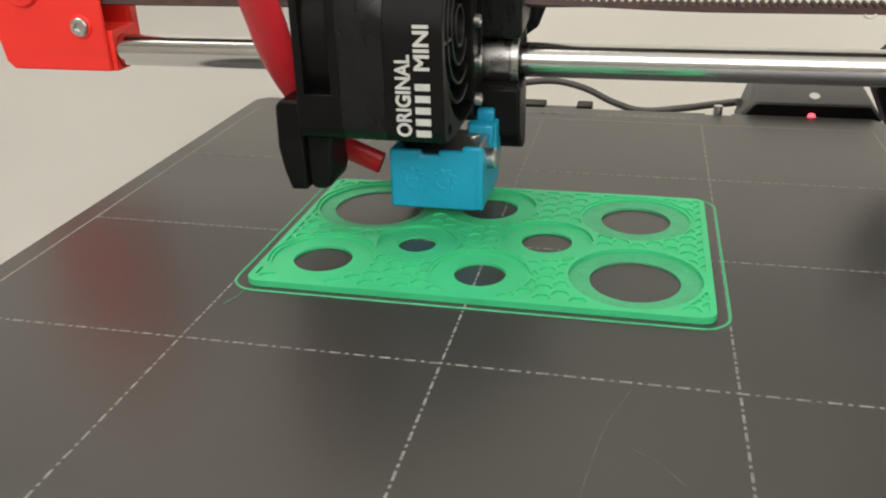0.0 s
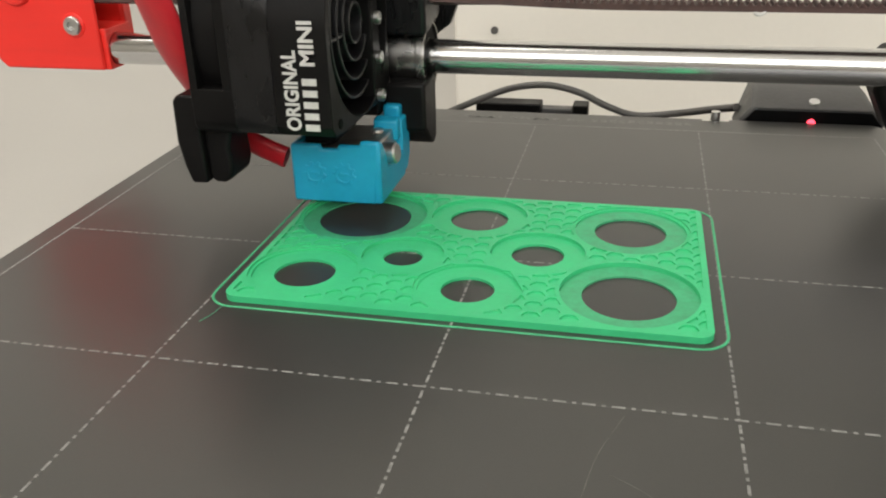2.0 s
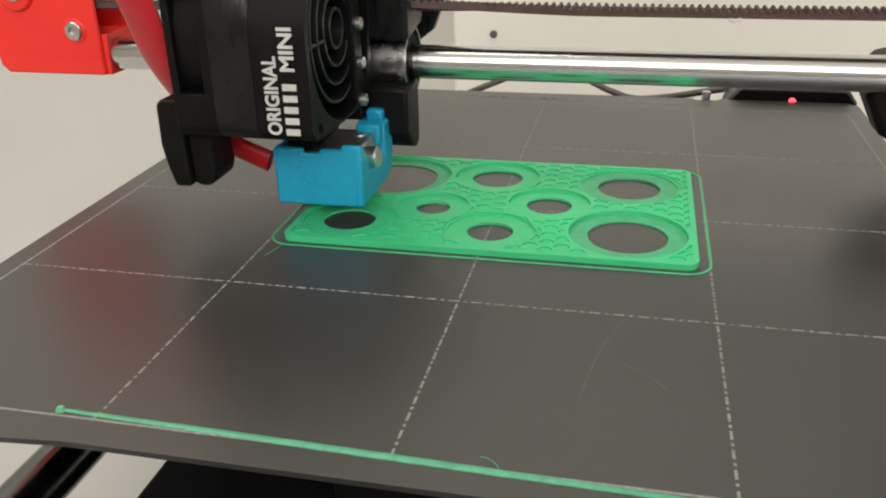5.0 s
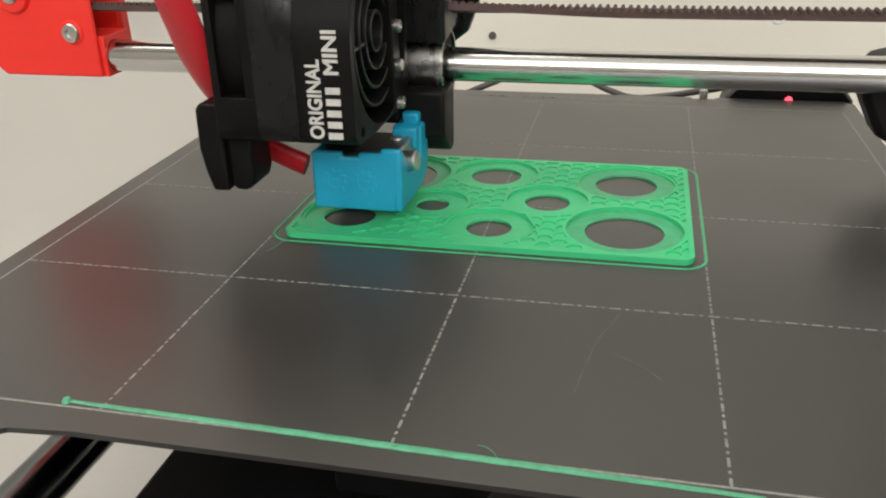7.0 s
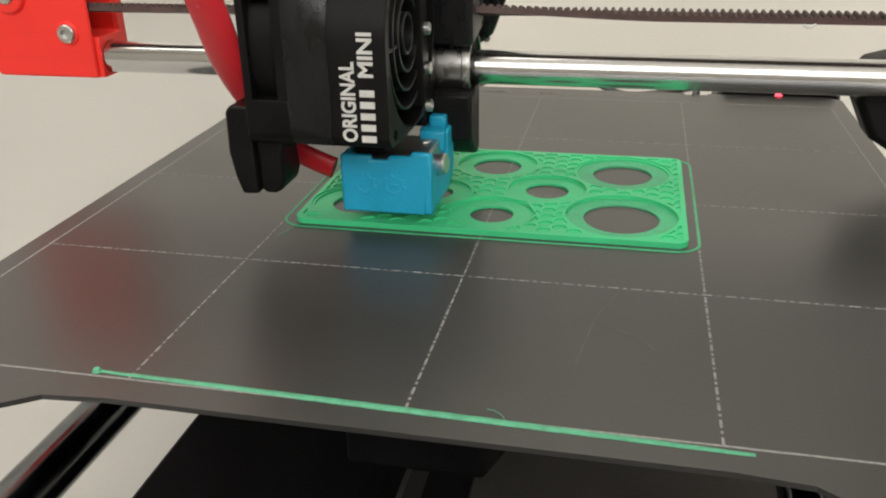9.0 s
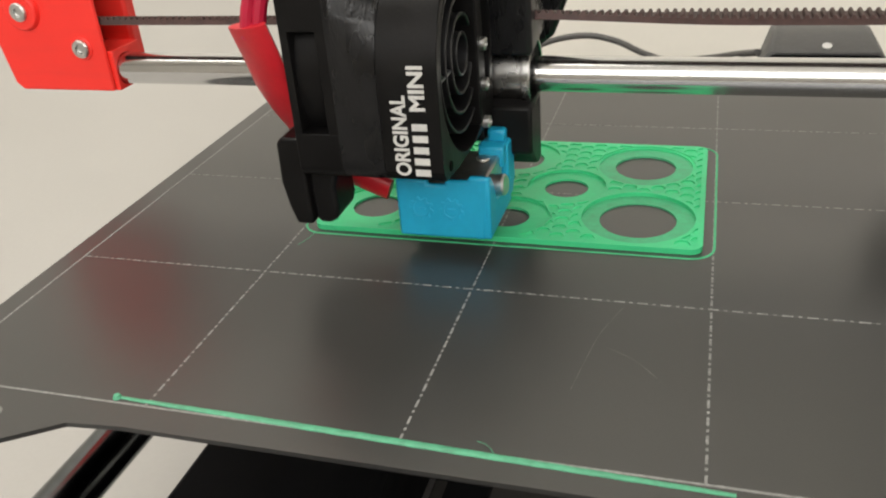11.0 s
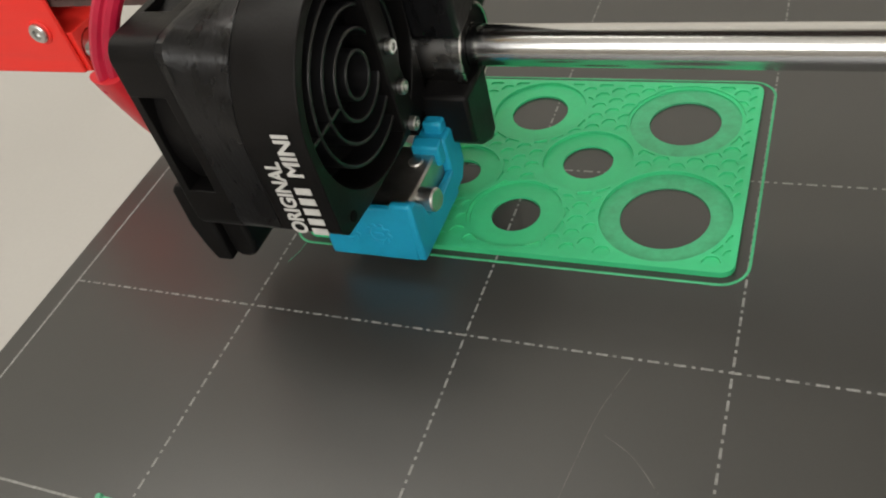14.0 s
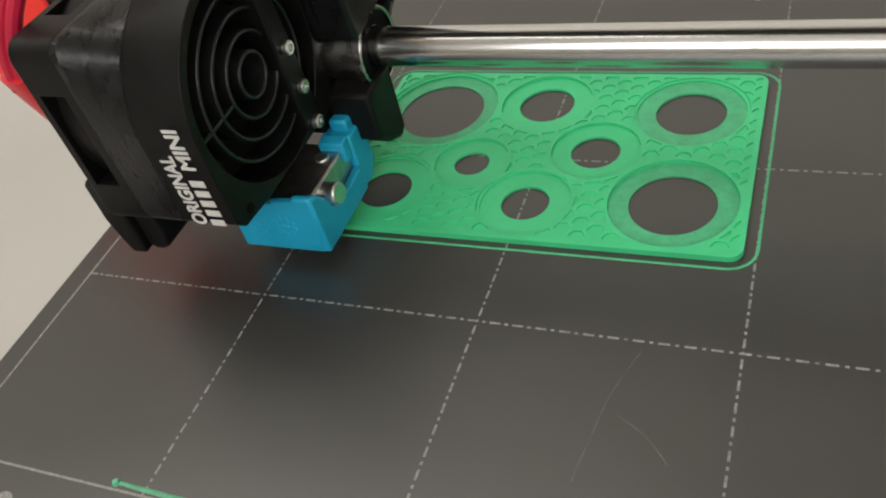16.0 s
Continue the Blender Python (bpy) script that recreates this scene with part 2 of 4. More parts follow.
def relief(loops, z0, z1):
    """A layer with many openings: loops in mm, the first one its outline."""
    flat, edges = [], []
    for loop in loops:
        k = len(flat)
        flat += [Vector(p) for p in loop]
        edges += [(k + i, k + (i + 1) % len(loop)) for i in range(len(loop))]
    vs, _, tris, _, _, _ = delaunay_2d_cdt(flat, edges, [], 0, 1e-5)
    boxes = [(min(p[0] for p in q), max(p[0] for p in q), min(p[1] for p in q), max(p[1] for p in q), q) for q in loops]
    bm = bmesh.new()
    lo, hi = [[bm.verts.new((v.x * MM, v.y * MM, z)) for v in vs] for z in (z0, z1)]
    count = collections.Counter()
    for tri in tris:
        cx, cy = sum(vs[i].x for i in tri) / 3, sum(vs[i].y for i in tri) / 3
        held = [inside(cx, cy, q) for xa, xb, ya, yb, q in boxes if xa < cx < xb and ya < cy < yb]
        if sum(held) != 1 or not inside(cx, cy, loops[0]):
            continue
        bm.faces.new([hi[i] for i in tri])
        bm.faces.new([lo[i] for i in reversed(tri)])
        for a, c in zip(tri, tri[1:] + tri[:1]):
            count[(min(a, c), max(a, c))] += 1
    for (a, c), n in count.items():
        if n == 1:
            bm.faces.new((lo[a], lo[c], hi[c], hi[a]))
    bmesh.ops.delete(bm, geom=[v for v in bm.verts if not v.link_faces], context="VERTS")
    return bm


def circle(cx, cy, r, n=40):
    return [(cx + r * math.cos(2 * math.pi * i / n), cy + r * math.sin(2 * math.pi * i / n)) for i in range(n)]


def prism_y(bm, pts, y0, y1):
    """An outline in x and z, thick along y."""
    a = [bm.verts.new((x, y0, z)) for x, z in pts]
    b = [bm.verts.new((x, y1, z)) for x, z in pts]
    bm.faces.new(a)
    bm.faces.new(b)
    for i in range(len(pts)):
        j = (i + 1) % len(pts)
        bm.faces.new((a[i], a[j], b[j], b[i]))
    return bm


def prism_x(bm, pts, x0, x1):
    """An outline in y and z, thick along x."""
    a = [bm.verts.new((x0, y, z)) for y, z in pts]
    b = [bm.verts.new((x1, y, z)) for y, z in pts]
    bm.faces.new(a)
    bm.faces.new(b)
    for i in range(len(pts)):
        j = (i + 1) % len(pts)
        bm.faces.new((a[i], a[j], b[j], b[i]))
    return bm


def to_x(bm):
    """Turn a plate drawn in (y, z) so that its thickness runs along x."""
    for v in bm.verts:
        v.co = Vector((v.co.z, v.co.x, v.co.y))
    return bm


def polar(poly, cx, cy, n):
    """Where n even rays from a centre meet a closed outline."""
    out = []
    for i in range(n):
        a = 2 * math.pi * i / n
        dx, dy = math.cos(a), math.sin(a)
        best = 0.0
        for (ax, ay), (bx, by) in zip(poly, poly[1:] + poly[:1]):
            ex, ey = bx - ax, by - ay
            den = dx * ey - dy * ex
            if abs(den) < 1e-12:
                continue
            t = ((ax - cx) * ey - (ay - cy) * ex) / den
            u = ((ax - cx) * dy - (ay - cy) * dx) / den
            if t > 0 and -1e-6 <= u <= 1 + 1e-6:
                best = max(best, t)
        out.append((cx + dx * best, cy + dy * best))
    return out


def loft_x(bm, sections):
    """A solid through outlines in (y, z), each at its x."""
    rings = [[bm.verts.new((x, y, z)) for y, z in pts] for x, pts in sections]
    n = len(rings[0])
    for r, q in zip(rings, rings[1:]):
        for k in range(n):
            bm.faces.new((r[k], r[(k + 1) % n], q[(k + 1) % n], q[k]))
    bm.faces.new(rings[0])
    bm.faces.new(rings[-1])
    return bm


def mm(pts):
    return [tuple(c * MM for c in p) for p in pts]


def screw(bm, at, axis, r, length, socket=True):
    """Round head with a hexagon socket; the head looks along axis."""
    at, axis = Vector(at), Vector(axis).normalized()
    q = axis.to_track_quat("Z", "Y")

    def loop(rad, h, n=18):
        return [bm.verts.new(at + q @ Vector((rad * math.cos(2 * math.pi * i / n), rad * math.sin(2 * math.pi * i / n), h))) for i in range(n)]
    prof = [(r, -length), (r, -r * 0.15), (r * 0.86, 0.0)]
    if socket:
        prof += [(r * 0.50, 0.0), (r * 0.45, -r * 0.30)]
    rings = [loop(*p) for p in prof]
    for a, b in zip(rings, rings[1:]):
        for i in range(18):
            bm.faces.new((a[i], a[(i + 1) % 18], b[(i + 1) % 18], b[i]))
    bm.faces.new(rings[0])
    bm.faces.new(rings[-1])
    return bm


def word_mesh(word, m, length, height, mat, parent, label="white printed lettering"):
    """A word in the built-in font, fitted to a length and height, thick enough to be real ink."""
    cu = bpy.data.curves.new("word", "FONT")
    cu.body, cu.size, cu.offset, cu.extrude = word, 1.0, 0.030, 0.01
    tmp = new("word", cu)
    me = bpy.data.meshes.new_from_object(tmp.evaluated_get(bpy.context.evaluated_depsgraph_get()))
    bpy.data.objects.remove(tmp)
    xs, ys = [v.co.x for v in me.vertices], [v.co.y for v in me.vertices]
    sx, sy = length / (max(xs) - min(xs)), height / (max(ys) - min(ys))
    for v in me.vertices:
        v.co = m @ Vector(((v.co.x - min(xs)) * sx, (v.co.y - min(ys)) * sy, v.co.z * 0.003))
    me.materials.clear()
    me.materials.append(mat)
    ob = new("lettering", me)
    ob.parent = parent
    return tagged(ob, label)


# ---- the room: desk, walls, floor, ceiling ----
DESK_Z = -0.098


def room():
    b = bmesh.new()
    box(b, -0.9, 1.1, -0.55, 0.98, DESK_Z - 0.025, DESK_Z)
    d = part("desk_top", b, M_DESK, None, bevel=0.002)
    tagged(d, "white laminate desk top under the printer", "desk")
    for name, co, mat in (("wall_north", (-1.7, 1.9, 1.0, 1.1, -0.84, 1.7), M_WALL), ("wall_south", (-1.7, 1.9, -1.8, -1.7, -0.84, 1.7), M_WALL),
                          ("wall_west", (-1.8, -1.7, -1.8, 1.1, -0.84, 1.7), M_WALL), ("wall_east", (1.9, 2.0, -1.8, 1.1, -0.84, 1.7), M_WALL),
                          ("floor", (-1.8, 2.0, -1.8, 1.1, -0.94, -0.844), M_FLOOR), ("ceiling", (-1.8, 2.0, -1.8, 1.1, 1.704, 1.8), M_WALL)):
        b = bmesh.new()
        box(b, *co)
        tagged(part(name, b, mat, None, smooth=False), kind="structure")
    # unseen frame added round the front fill light; no window is known here
    b = bmesh.new()
    for co in ((-0.58, -0.52, -0.08, 1.58), (1.82, 1.88, -0.08, 1.58), (-0.52, 1.82, -0.08, -0.02), (-0.52, 1.82, 1.52, 1.58)):
        box(b, co[0], co[1], -1.70, -1.65, co[2], co[3])
    tagged(part("front_fill_frame", b, M_CABINET, None, smooth=False), kind="structure")
    b = bmesh.new()
    for co in ((-1.29, -1.25, -0.34, 0.62), (-0.03, 0.01, -0.34, 0.62), (-1.25, -0.03, -0.34, -0.31), (-1.25, -0.03, 0.59, 0.62)):
        box(b, *co, 1.64, 1.704)
    tagged(part("ceiling_lamp", b, M_CABINET, None, smooth=False), "white flat ceiling lamp frame over the desk", "ceiling lamp")
    leg = boxmm(-850, -800, -500, -450, -840, DESK_Z * 1000 - 25)
    l = part("desk_leg", leg, M_CABINET, None, bevel=0.003)
    l.parent = d
    for x, y in ((1.85, 0), (0, 1.38), (1.85, 1.38)):
        c = l.copy()
        scene.collection.objects.link(c)
        c.location = (x, y, 0)


def cabinet():
    t = thing("storage_cabinet", "white painted cabinet standing on the desk behind the printer", "cabinet", at=(0.3037, 0.44, DESK_Z))
    b = bmesh.new()
    plate(b, [(-0.30, 0.0), (0.60, 0.0), (0.60, 0.30), (-0.30, 0.30)], [], 0.0, 0.36)
    part("body", b, M_CABINET, t, bevel=0.002)
    # drilled holes as flat grey discs: the shade inside is their colour
    b = bmesh.new()
    rod(b, (-0.2746, -0.0015, 0.0679), (-0.2746, 0.004, 0.0679), 0.0023, 18)
    part("hole", b, M_CABLE, t, "small grey disc with a drilled hole's shade in its colour")
    b = bmesh.new()
    rod(b, (-0.2746, -0.0015, 0.0208), (-0.2746, 0.004, 0.0208), 0.0023, 18)
    part("hole", b, M_CABLE, t)


room()
cabinet()


# ---- the printer's fixed frame ----
ROD_Y, ROD_Z = 0.1091, 0.0279
BELT_Y, BELT_Z = 0.108, 0.0405
BELT_TOP_Z = 0.0532


def smooth_rod():
    b = bmesh.new()
    rod(b, (-0.030, ROD_Y, ROD_Z), (0.212, ROD_Y, ROD_Z), 0.004, 48)
    tagged(part("smooth_rod", b, M_CHROME), "polished steel guide rod of the x axis", "guide rod")


def belt_run(z, up, x0, x1, label, pitch=0.0017, twist=0.0):
    """A toothed belt run: a flat band and trapezoid teeth that share one mesh; twist leans it back at the clamp."""
    t = thing("drive_belt", label, "drive belt")
    sgn = 1 if up else -1

    def lean(x):
        k = min(1.0, max(0.0, (x - 0.072) / 0.045))
        if not twist:
            return 0.0, 0.0
        return (twist * (1 - k * k * (3 - 2 * k)), 0.0006 * (1 - k)) if x > 0.060 else (twist * 0.8, -0.0004)
    b = bmesh.new()
    n = int((x1 - x0) / 0.004)
    rings = []
    for i in range(n + 1):
        x = x0 + (x1 - x0) * i / n
        a, dz = lean(x)
        m = Matrix.Translation((x, BELT_Y, z + dz)) @ Matrix.Rotation(a, 4, "X")
        rings.append([b.verts.new(m @ Vector((0, p, q))) for p, q in ((-0.003, -0.00065), (0.003, -0.00065), (0.003, 0.00065), (-0.003, 0.00065))])
    for r, q in zip(rings, rings[1:]):
        for k in range(4):
            b.faces.new((r[k], r[(k + 1) % 4], q[(k + 1) % 4], q[k]))
    b.faces.new(rings[0])
    b.faces.new(rings[-1])
    mat = M_RUBBER if up else M_RUBBER_DARK
    part("band", b, mat, t, smooth=False)
    b = bmesh.new()
    prism_y(b, [(-0.00058, 0.0005 * sgn), (0.00058, 0.0005 * sgn), (0.00042, 0.0011 * sgn), (0.00020, 0.00138 * sgn), (-0.00020, 0.00138 * sgn), (-0.00042, 0.0011 * sgn)], -0.003, 0.003)
    first = part("tooth", b, mat, t, smooth=False)
    x = x0 + pitch
    while x < x1 - pitch:
        c = first if x < x0 + 1.5 * pitch else first.copy()
        if c is not first:
            scene.collection.objects.link(c)
        a, dz = lean(x)
        c.matrix_basis = Matrix.Translation((x, BELT_Y, z + dz)) @ Matrix.Rotation(a, 4, "X")
        x += pitch
    return t


def belt_end():
    """The orange-red idler bracket at the free end of the arm."""
    t = thing("x_axis_end_bracket", "orange-red printed plastic end bracket with steel screws on the guide rod", "printer bracket")
    b = bmesh.new()
    prism_y(b, mm([(-43.6, 23.3), (-15.1, 23.3), (-15.1, 68.0), (-38, 68), (-45.5, 56.0), (-47.5, 36.0), (-45.6, 25.2)]), 0.1035, 0.1046)
    part("front_plate", b, M_ORANGE, t, bevel=0.0009)
    b = bmesh.new()
    prism_y(b, mm([(-43.6, 23.4), (-18.0, 23.4), (-15.4, 26.0), (-15.4, 68.0), (-34, 68), (-45.5, 56.0), (-47.5, 36.0), (-45.6, 25.2)]), 0.1160, 0.1205)
    part("rear_plate", b, M_ORANGE, t, bevel=0.0009)
    b = bmesh.new()
    plate(b, mm([(104.5, 23.30), (116.0, 23.30), (116.0, 33.6), (104.5, 33.6)]), [[(ROD_Y + 0.0041 * math.cos(2 * math.pi * k / 32), ROD_Z + 0.0041 * math.sin(2 * math.pi * k / 32)) for k in range(32)]], -0.0440, -0.0138)
    part("rod_socket", to_x(b), M_ORANGE, t, bevel=0.0002)
    part("core", boxmm(-46, -38, 104.5, 116, 33.7, 66), M_ORANGE, t, bevel=0.0008)
    b = bmesh.new()
    rod(b, (-0.030, 0.1085, 0.0465), (-0.030, 0.1155, 0.0465), 0.0052, 28)
    part("idler_pulley", b, M_BEARING, t)
    for x, z in ((-21.6, 34.6), (-36.6, 44.2), (-22.0, 56.2)):
        b = bmesh.new()
        rod(b, (x * MM, 0.1022 if x < -30 else 0.1031, z * MM), (x * MM, 0.1036, z * MM), 0.0046 if x < -30 else 0.0030, 32, 0.0052 if x < -30 else 0.0032)
        part("screw_seat", b, M_ORANGE, t, bevel=0.0003)
        b = bmesh.new()
        screw(b, (x * MM, 0.1013 if x < -30 else 0.1022, z * MM), (0, -1, 0), 0.0024, 0.004)
        part("screw", b, M_SCREW, t, "steel hexagon socket screw")


def z_tower():
    t = thing("z_axis_tower", "black z axis tower with rod clamp beside the bed", "printer frame", at=(0, 0, DESK_Z))
    dz = -DESK_Z
    b = bmesh.new()
    prism_y(b, [(x * MM, z * MM + dz) for x, z in ((169.3, 21), (169.3, 27.6), (171.5, 30.0), (177, 31.6), (188, 33), (240, 33), (240, 6), (192, 6), (181, 8), (173.5, 12.5))], 0.1137, 0.1260)
    part("rod_clamp", b, M_BLACK, t, bevel=0.0018, seg=3)
    b = bmesh.new()
    box(b, 0.206, 0.240, 0.1030, 0.1139, 0.018 + dz, 0.036 + dz)
    part("rod_holder", b, M_BLACK, t, bevel=0.0012)
    b = bmesh.new()
    box(b, 0.222, 0.265, 0.1262, 0.175, 0.0, 0.30)
    part("column", b, M_BLACK, t, bevel=0.002)
    b = bmesh.new()
    rod(b, (0.212, 0.136, 0.0), (0.212, 0.136, 0.30), 0.004, 24)
    part("z_rod", b, M_DIMMED_ROD, t)


def y_frame():
    t = thing("printer_base", "black printer base with two polished y axis rods over the desk", "printer frame", at=(0, 0, DESK_Z))
    dz = -DESK_Z
    for x in (-0.0025, 0.1615):
        b = bmesh.new()
        rod(b, (x, -0.12, -0.050 + dz), (x, 0.265, -0.050 + dz), 0.0060, 32)
        part("y_rod", b, M_DIMMED_ROD, t, "polished round y axis rod, dark reflections put into its colour")
    b = bmesh.new()
    box(b, 0.012, 0.063, -0.115, 0.262, -0.090 + dz, -0.060 + dz)
    part("base_beam", b, M_BLACK_MATT, t, bevel=0.0015)
    b = bmesh.new()
    box(b, 0.0785, 0.0890, -0.11, 0.262, -0.062 + dz, -0.060 + dz)
    part("y_belt", b, M_BLACK_MATT, t)
    b = bmesh.new()
    box(b, 0.0631, 0.183, -0.116, 0.262, 0.0, 0.006)
    part("base_plate", b, M_BASE, t, "dark base plate under the bed", bevel=0.001)
    # idler holder at the rear, just lower than the bed
    b = bmesh.new()
    box(b, 0.0600, 0.0838, 0.2140, 0.2220, 0.080, 0.0855)
    box(b, 0.0600, 0.0760, 0.2145, 0.2215, 0.006, 0.080)
    part("idler_holder", b, M_BLACK, t, bevel=0.0005)
    b = bmesh.new()
    box(b, 0.0838, 0.0952, 0.2155, 0.2205, 0.0790, 0.0838)
    part("idler_bar", b, M_COVER, t, bevel=0.0005)
    b = bmesh.new()
    box(b, 0.0952, 0.1008, 0.2140, 0.2220, 0.006, 0.0855)
    part("idler_holder", b, M_BLACK, t, bevel=0.0005)
    for y in (-0.125, 0.262):
        b = bmesh.new()
        box(b, -0.02, 0.185, y, y + 0.008, 0.0, -0.036 + dz)
        part("end_plate", b, M_BLACK, t, bevel=0.001)


smooth_rod()
belt_end()
z_tower()
y_frame()
belt_low = belt_run(BELT_Z, True, -0.060, 0.240, "brown-black toothed rubber drive belt above the guide rod", twist=radians(-16))
belt_high = belt_run(BELT_TOP_Z, False, -0.028, 0.205, "black toothed rubber drive belt, smooth side up")

b = bmesh.new()
sweep(b, spline(mm([(146.6, 104.6, 39.8), (147.4, 104.5, 39.4), (148.2, 104.6, 39.5), (149.0, 104.7, 39.9)]), 5), disc_section(0.00035, 8))
part("lint", b, M_WHITE_INK, belt_low, "small white tuft of lint")

# ---- the heated bed and what lies on it ----
SHEET_T = 0.0009
on_bed = []


def heated_bed():
    t = thing("heated_bed", "black heated bed with cable cover and red indicator light", "printer bed")
    on_bed.append(t)
    b = bmesh.new()
    plate(b, [(0.006, 0.012), (0.174, 0.012), (0.180, 0.020), (0.184, 0.1915), (-0.003, 0.1915), (0.000, 0.020)], [], -0.0060, -0.00095)
    part("bed_plate", b, M_BLACK_MATT, t, bevel=0.0006)
    b = bmesh.new()
    plate(b, [(0.045, 0.040), (0.066, 0.040), (0.072, 0.0225), (0.098, 0.0225), (0.104, 0.040), (0.135, 0.040), (0.155, 0.06), (0.168, 0.17), (0.155, 0.185), (0.025, 0.185), (0.012, 0.17), (0.025, 0.06)], [], -0.030, -0.022)
    part("y_carriage", b, M_BLACK_MATT, t, bevel=0.001)
    for x in (-0.0025, 0.1615):
        for y in (0.10, 0.155):
            b = bmesh.new()
            rod(b, (x, y - 0.012, -0.050), (x, y + 0.012, -0.050), 0.0075, 24)
            box(b, x - 0.009, x + 0.009, y - 0.012, y + 0.012, -0.047, -0.024)
            part("bearing_block", b, M_BLACK_MATT, t)
    for x, y in ((0.05, 0.05), (0.13, 0.05), (0.04, 0.17), (0.14, 0.17)):
        b = bmesh.new()
        rod(b, (x, y, -0.024), (x, y, -0.0058), 0.003, 14)
        part("standoff", b, M_BLACK_MATT, t)
    # rear cable cover: low front, sloped roof and sloped ends
    def hull(pts):
        b = bmesh.new()
        vs = [b.verts.new(p) for p in mm(pts)]
        bmesh.ops.convex_hull(b, input=vs)
        return b
    c = part("cable_cover", hull([(147, 194.5, -6), (186, 194.5, -6), (147, 216, -6), (186, 216, -6), (147, 194.5, -0.6), (186, 194.5, -0.6), (150.4, 194.5, 3.4), (182.6, 194.5, 3.4),
                                  (151.0, 204, 6.8), (181.0, 204, 6.8), (151.0, 216, 6.8), (181.0, 216, 6.8)]), M_COVER, t, "cable cover with a sloped roof, sheen put into its grey", bevel=0.0012, seg=3)
    # darker front slab: the roof's sheen and the front's shade are put into the colours
    part("shaded_cover_front", hull([(148, 193.7, -5.8), (185, 193.7, -5.8), (148, 194.6, -5.8), (185, 194.6, -5.8), (148, 193.7, -0.8), (185, 193.7, -0.8), (148, 194.6, -0.8), (185, 194.6, -0.8),
                              (150.8, 193.9, 2.7), (182.2, 193.9, 2.7), (150.8, 194.6, 2.7), (182.2, 194.6, 2.7)]), M_BLACK_MATT, c, "front face of the cable cover, shade put into its black", bevel=0.0003)
    b = bmesh.new()
    rod(b, (0.1672, 0.1978, 0.00420), (0.1672, 0.19755, 0.00490), 0.0015, 24)
    part("cover_label", b, M_WHITE_INK, c, "small round pale label")
    b = bmesh.new()
    rod(b, (0.1664, 0.1930, -0.0004), (0.1664, 0.1940, -0.0004), 0.0011, 16)
    part("indicator_light", b, M_LED, c, "small glowing red indicator light")
    for x in (0.1402, 0.0402):
        b = bmesh.new()
        rod(b, (x, 0.1928, -0.005), (x, 0.1928, 0.0022), 0.0013, 18)
        part("locating_pin", b, M_SCREW, t, "short steel locating pin")


def dash_line(bm, a, b, along, w=0.00042, z0=0.0, z1=0.00004):
    """Dash-dot strip pieces from a to b at one fixed coordinate."""
    pos, long_dash = a[0] if along == "x" else a[1], True
    end = b[0] if along == "x" else b[1]
    while pos < end:
        ln = 0.0019 if long_dash else 0.0006
        q = min(end, pos + ln)
        if along == "x":
            box(bm, pos, q, a[1] - w / 2, a[1] + w / 2, z0, z1)
        else:
            box(bm, a[0] - w / 2, a[0] + w / 2, pos, q, z0, z1)
        pos = q + 0.00085
        long_dash = not long_dash


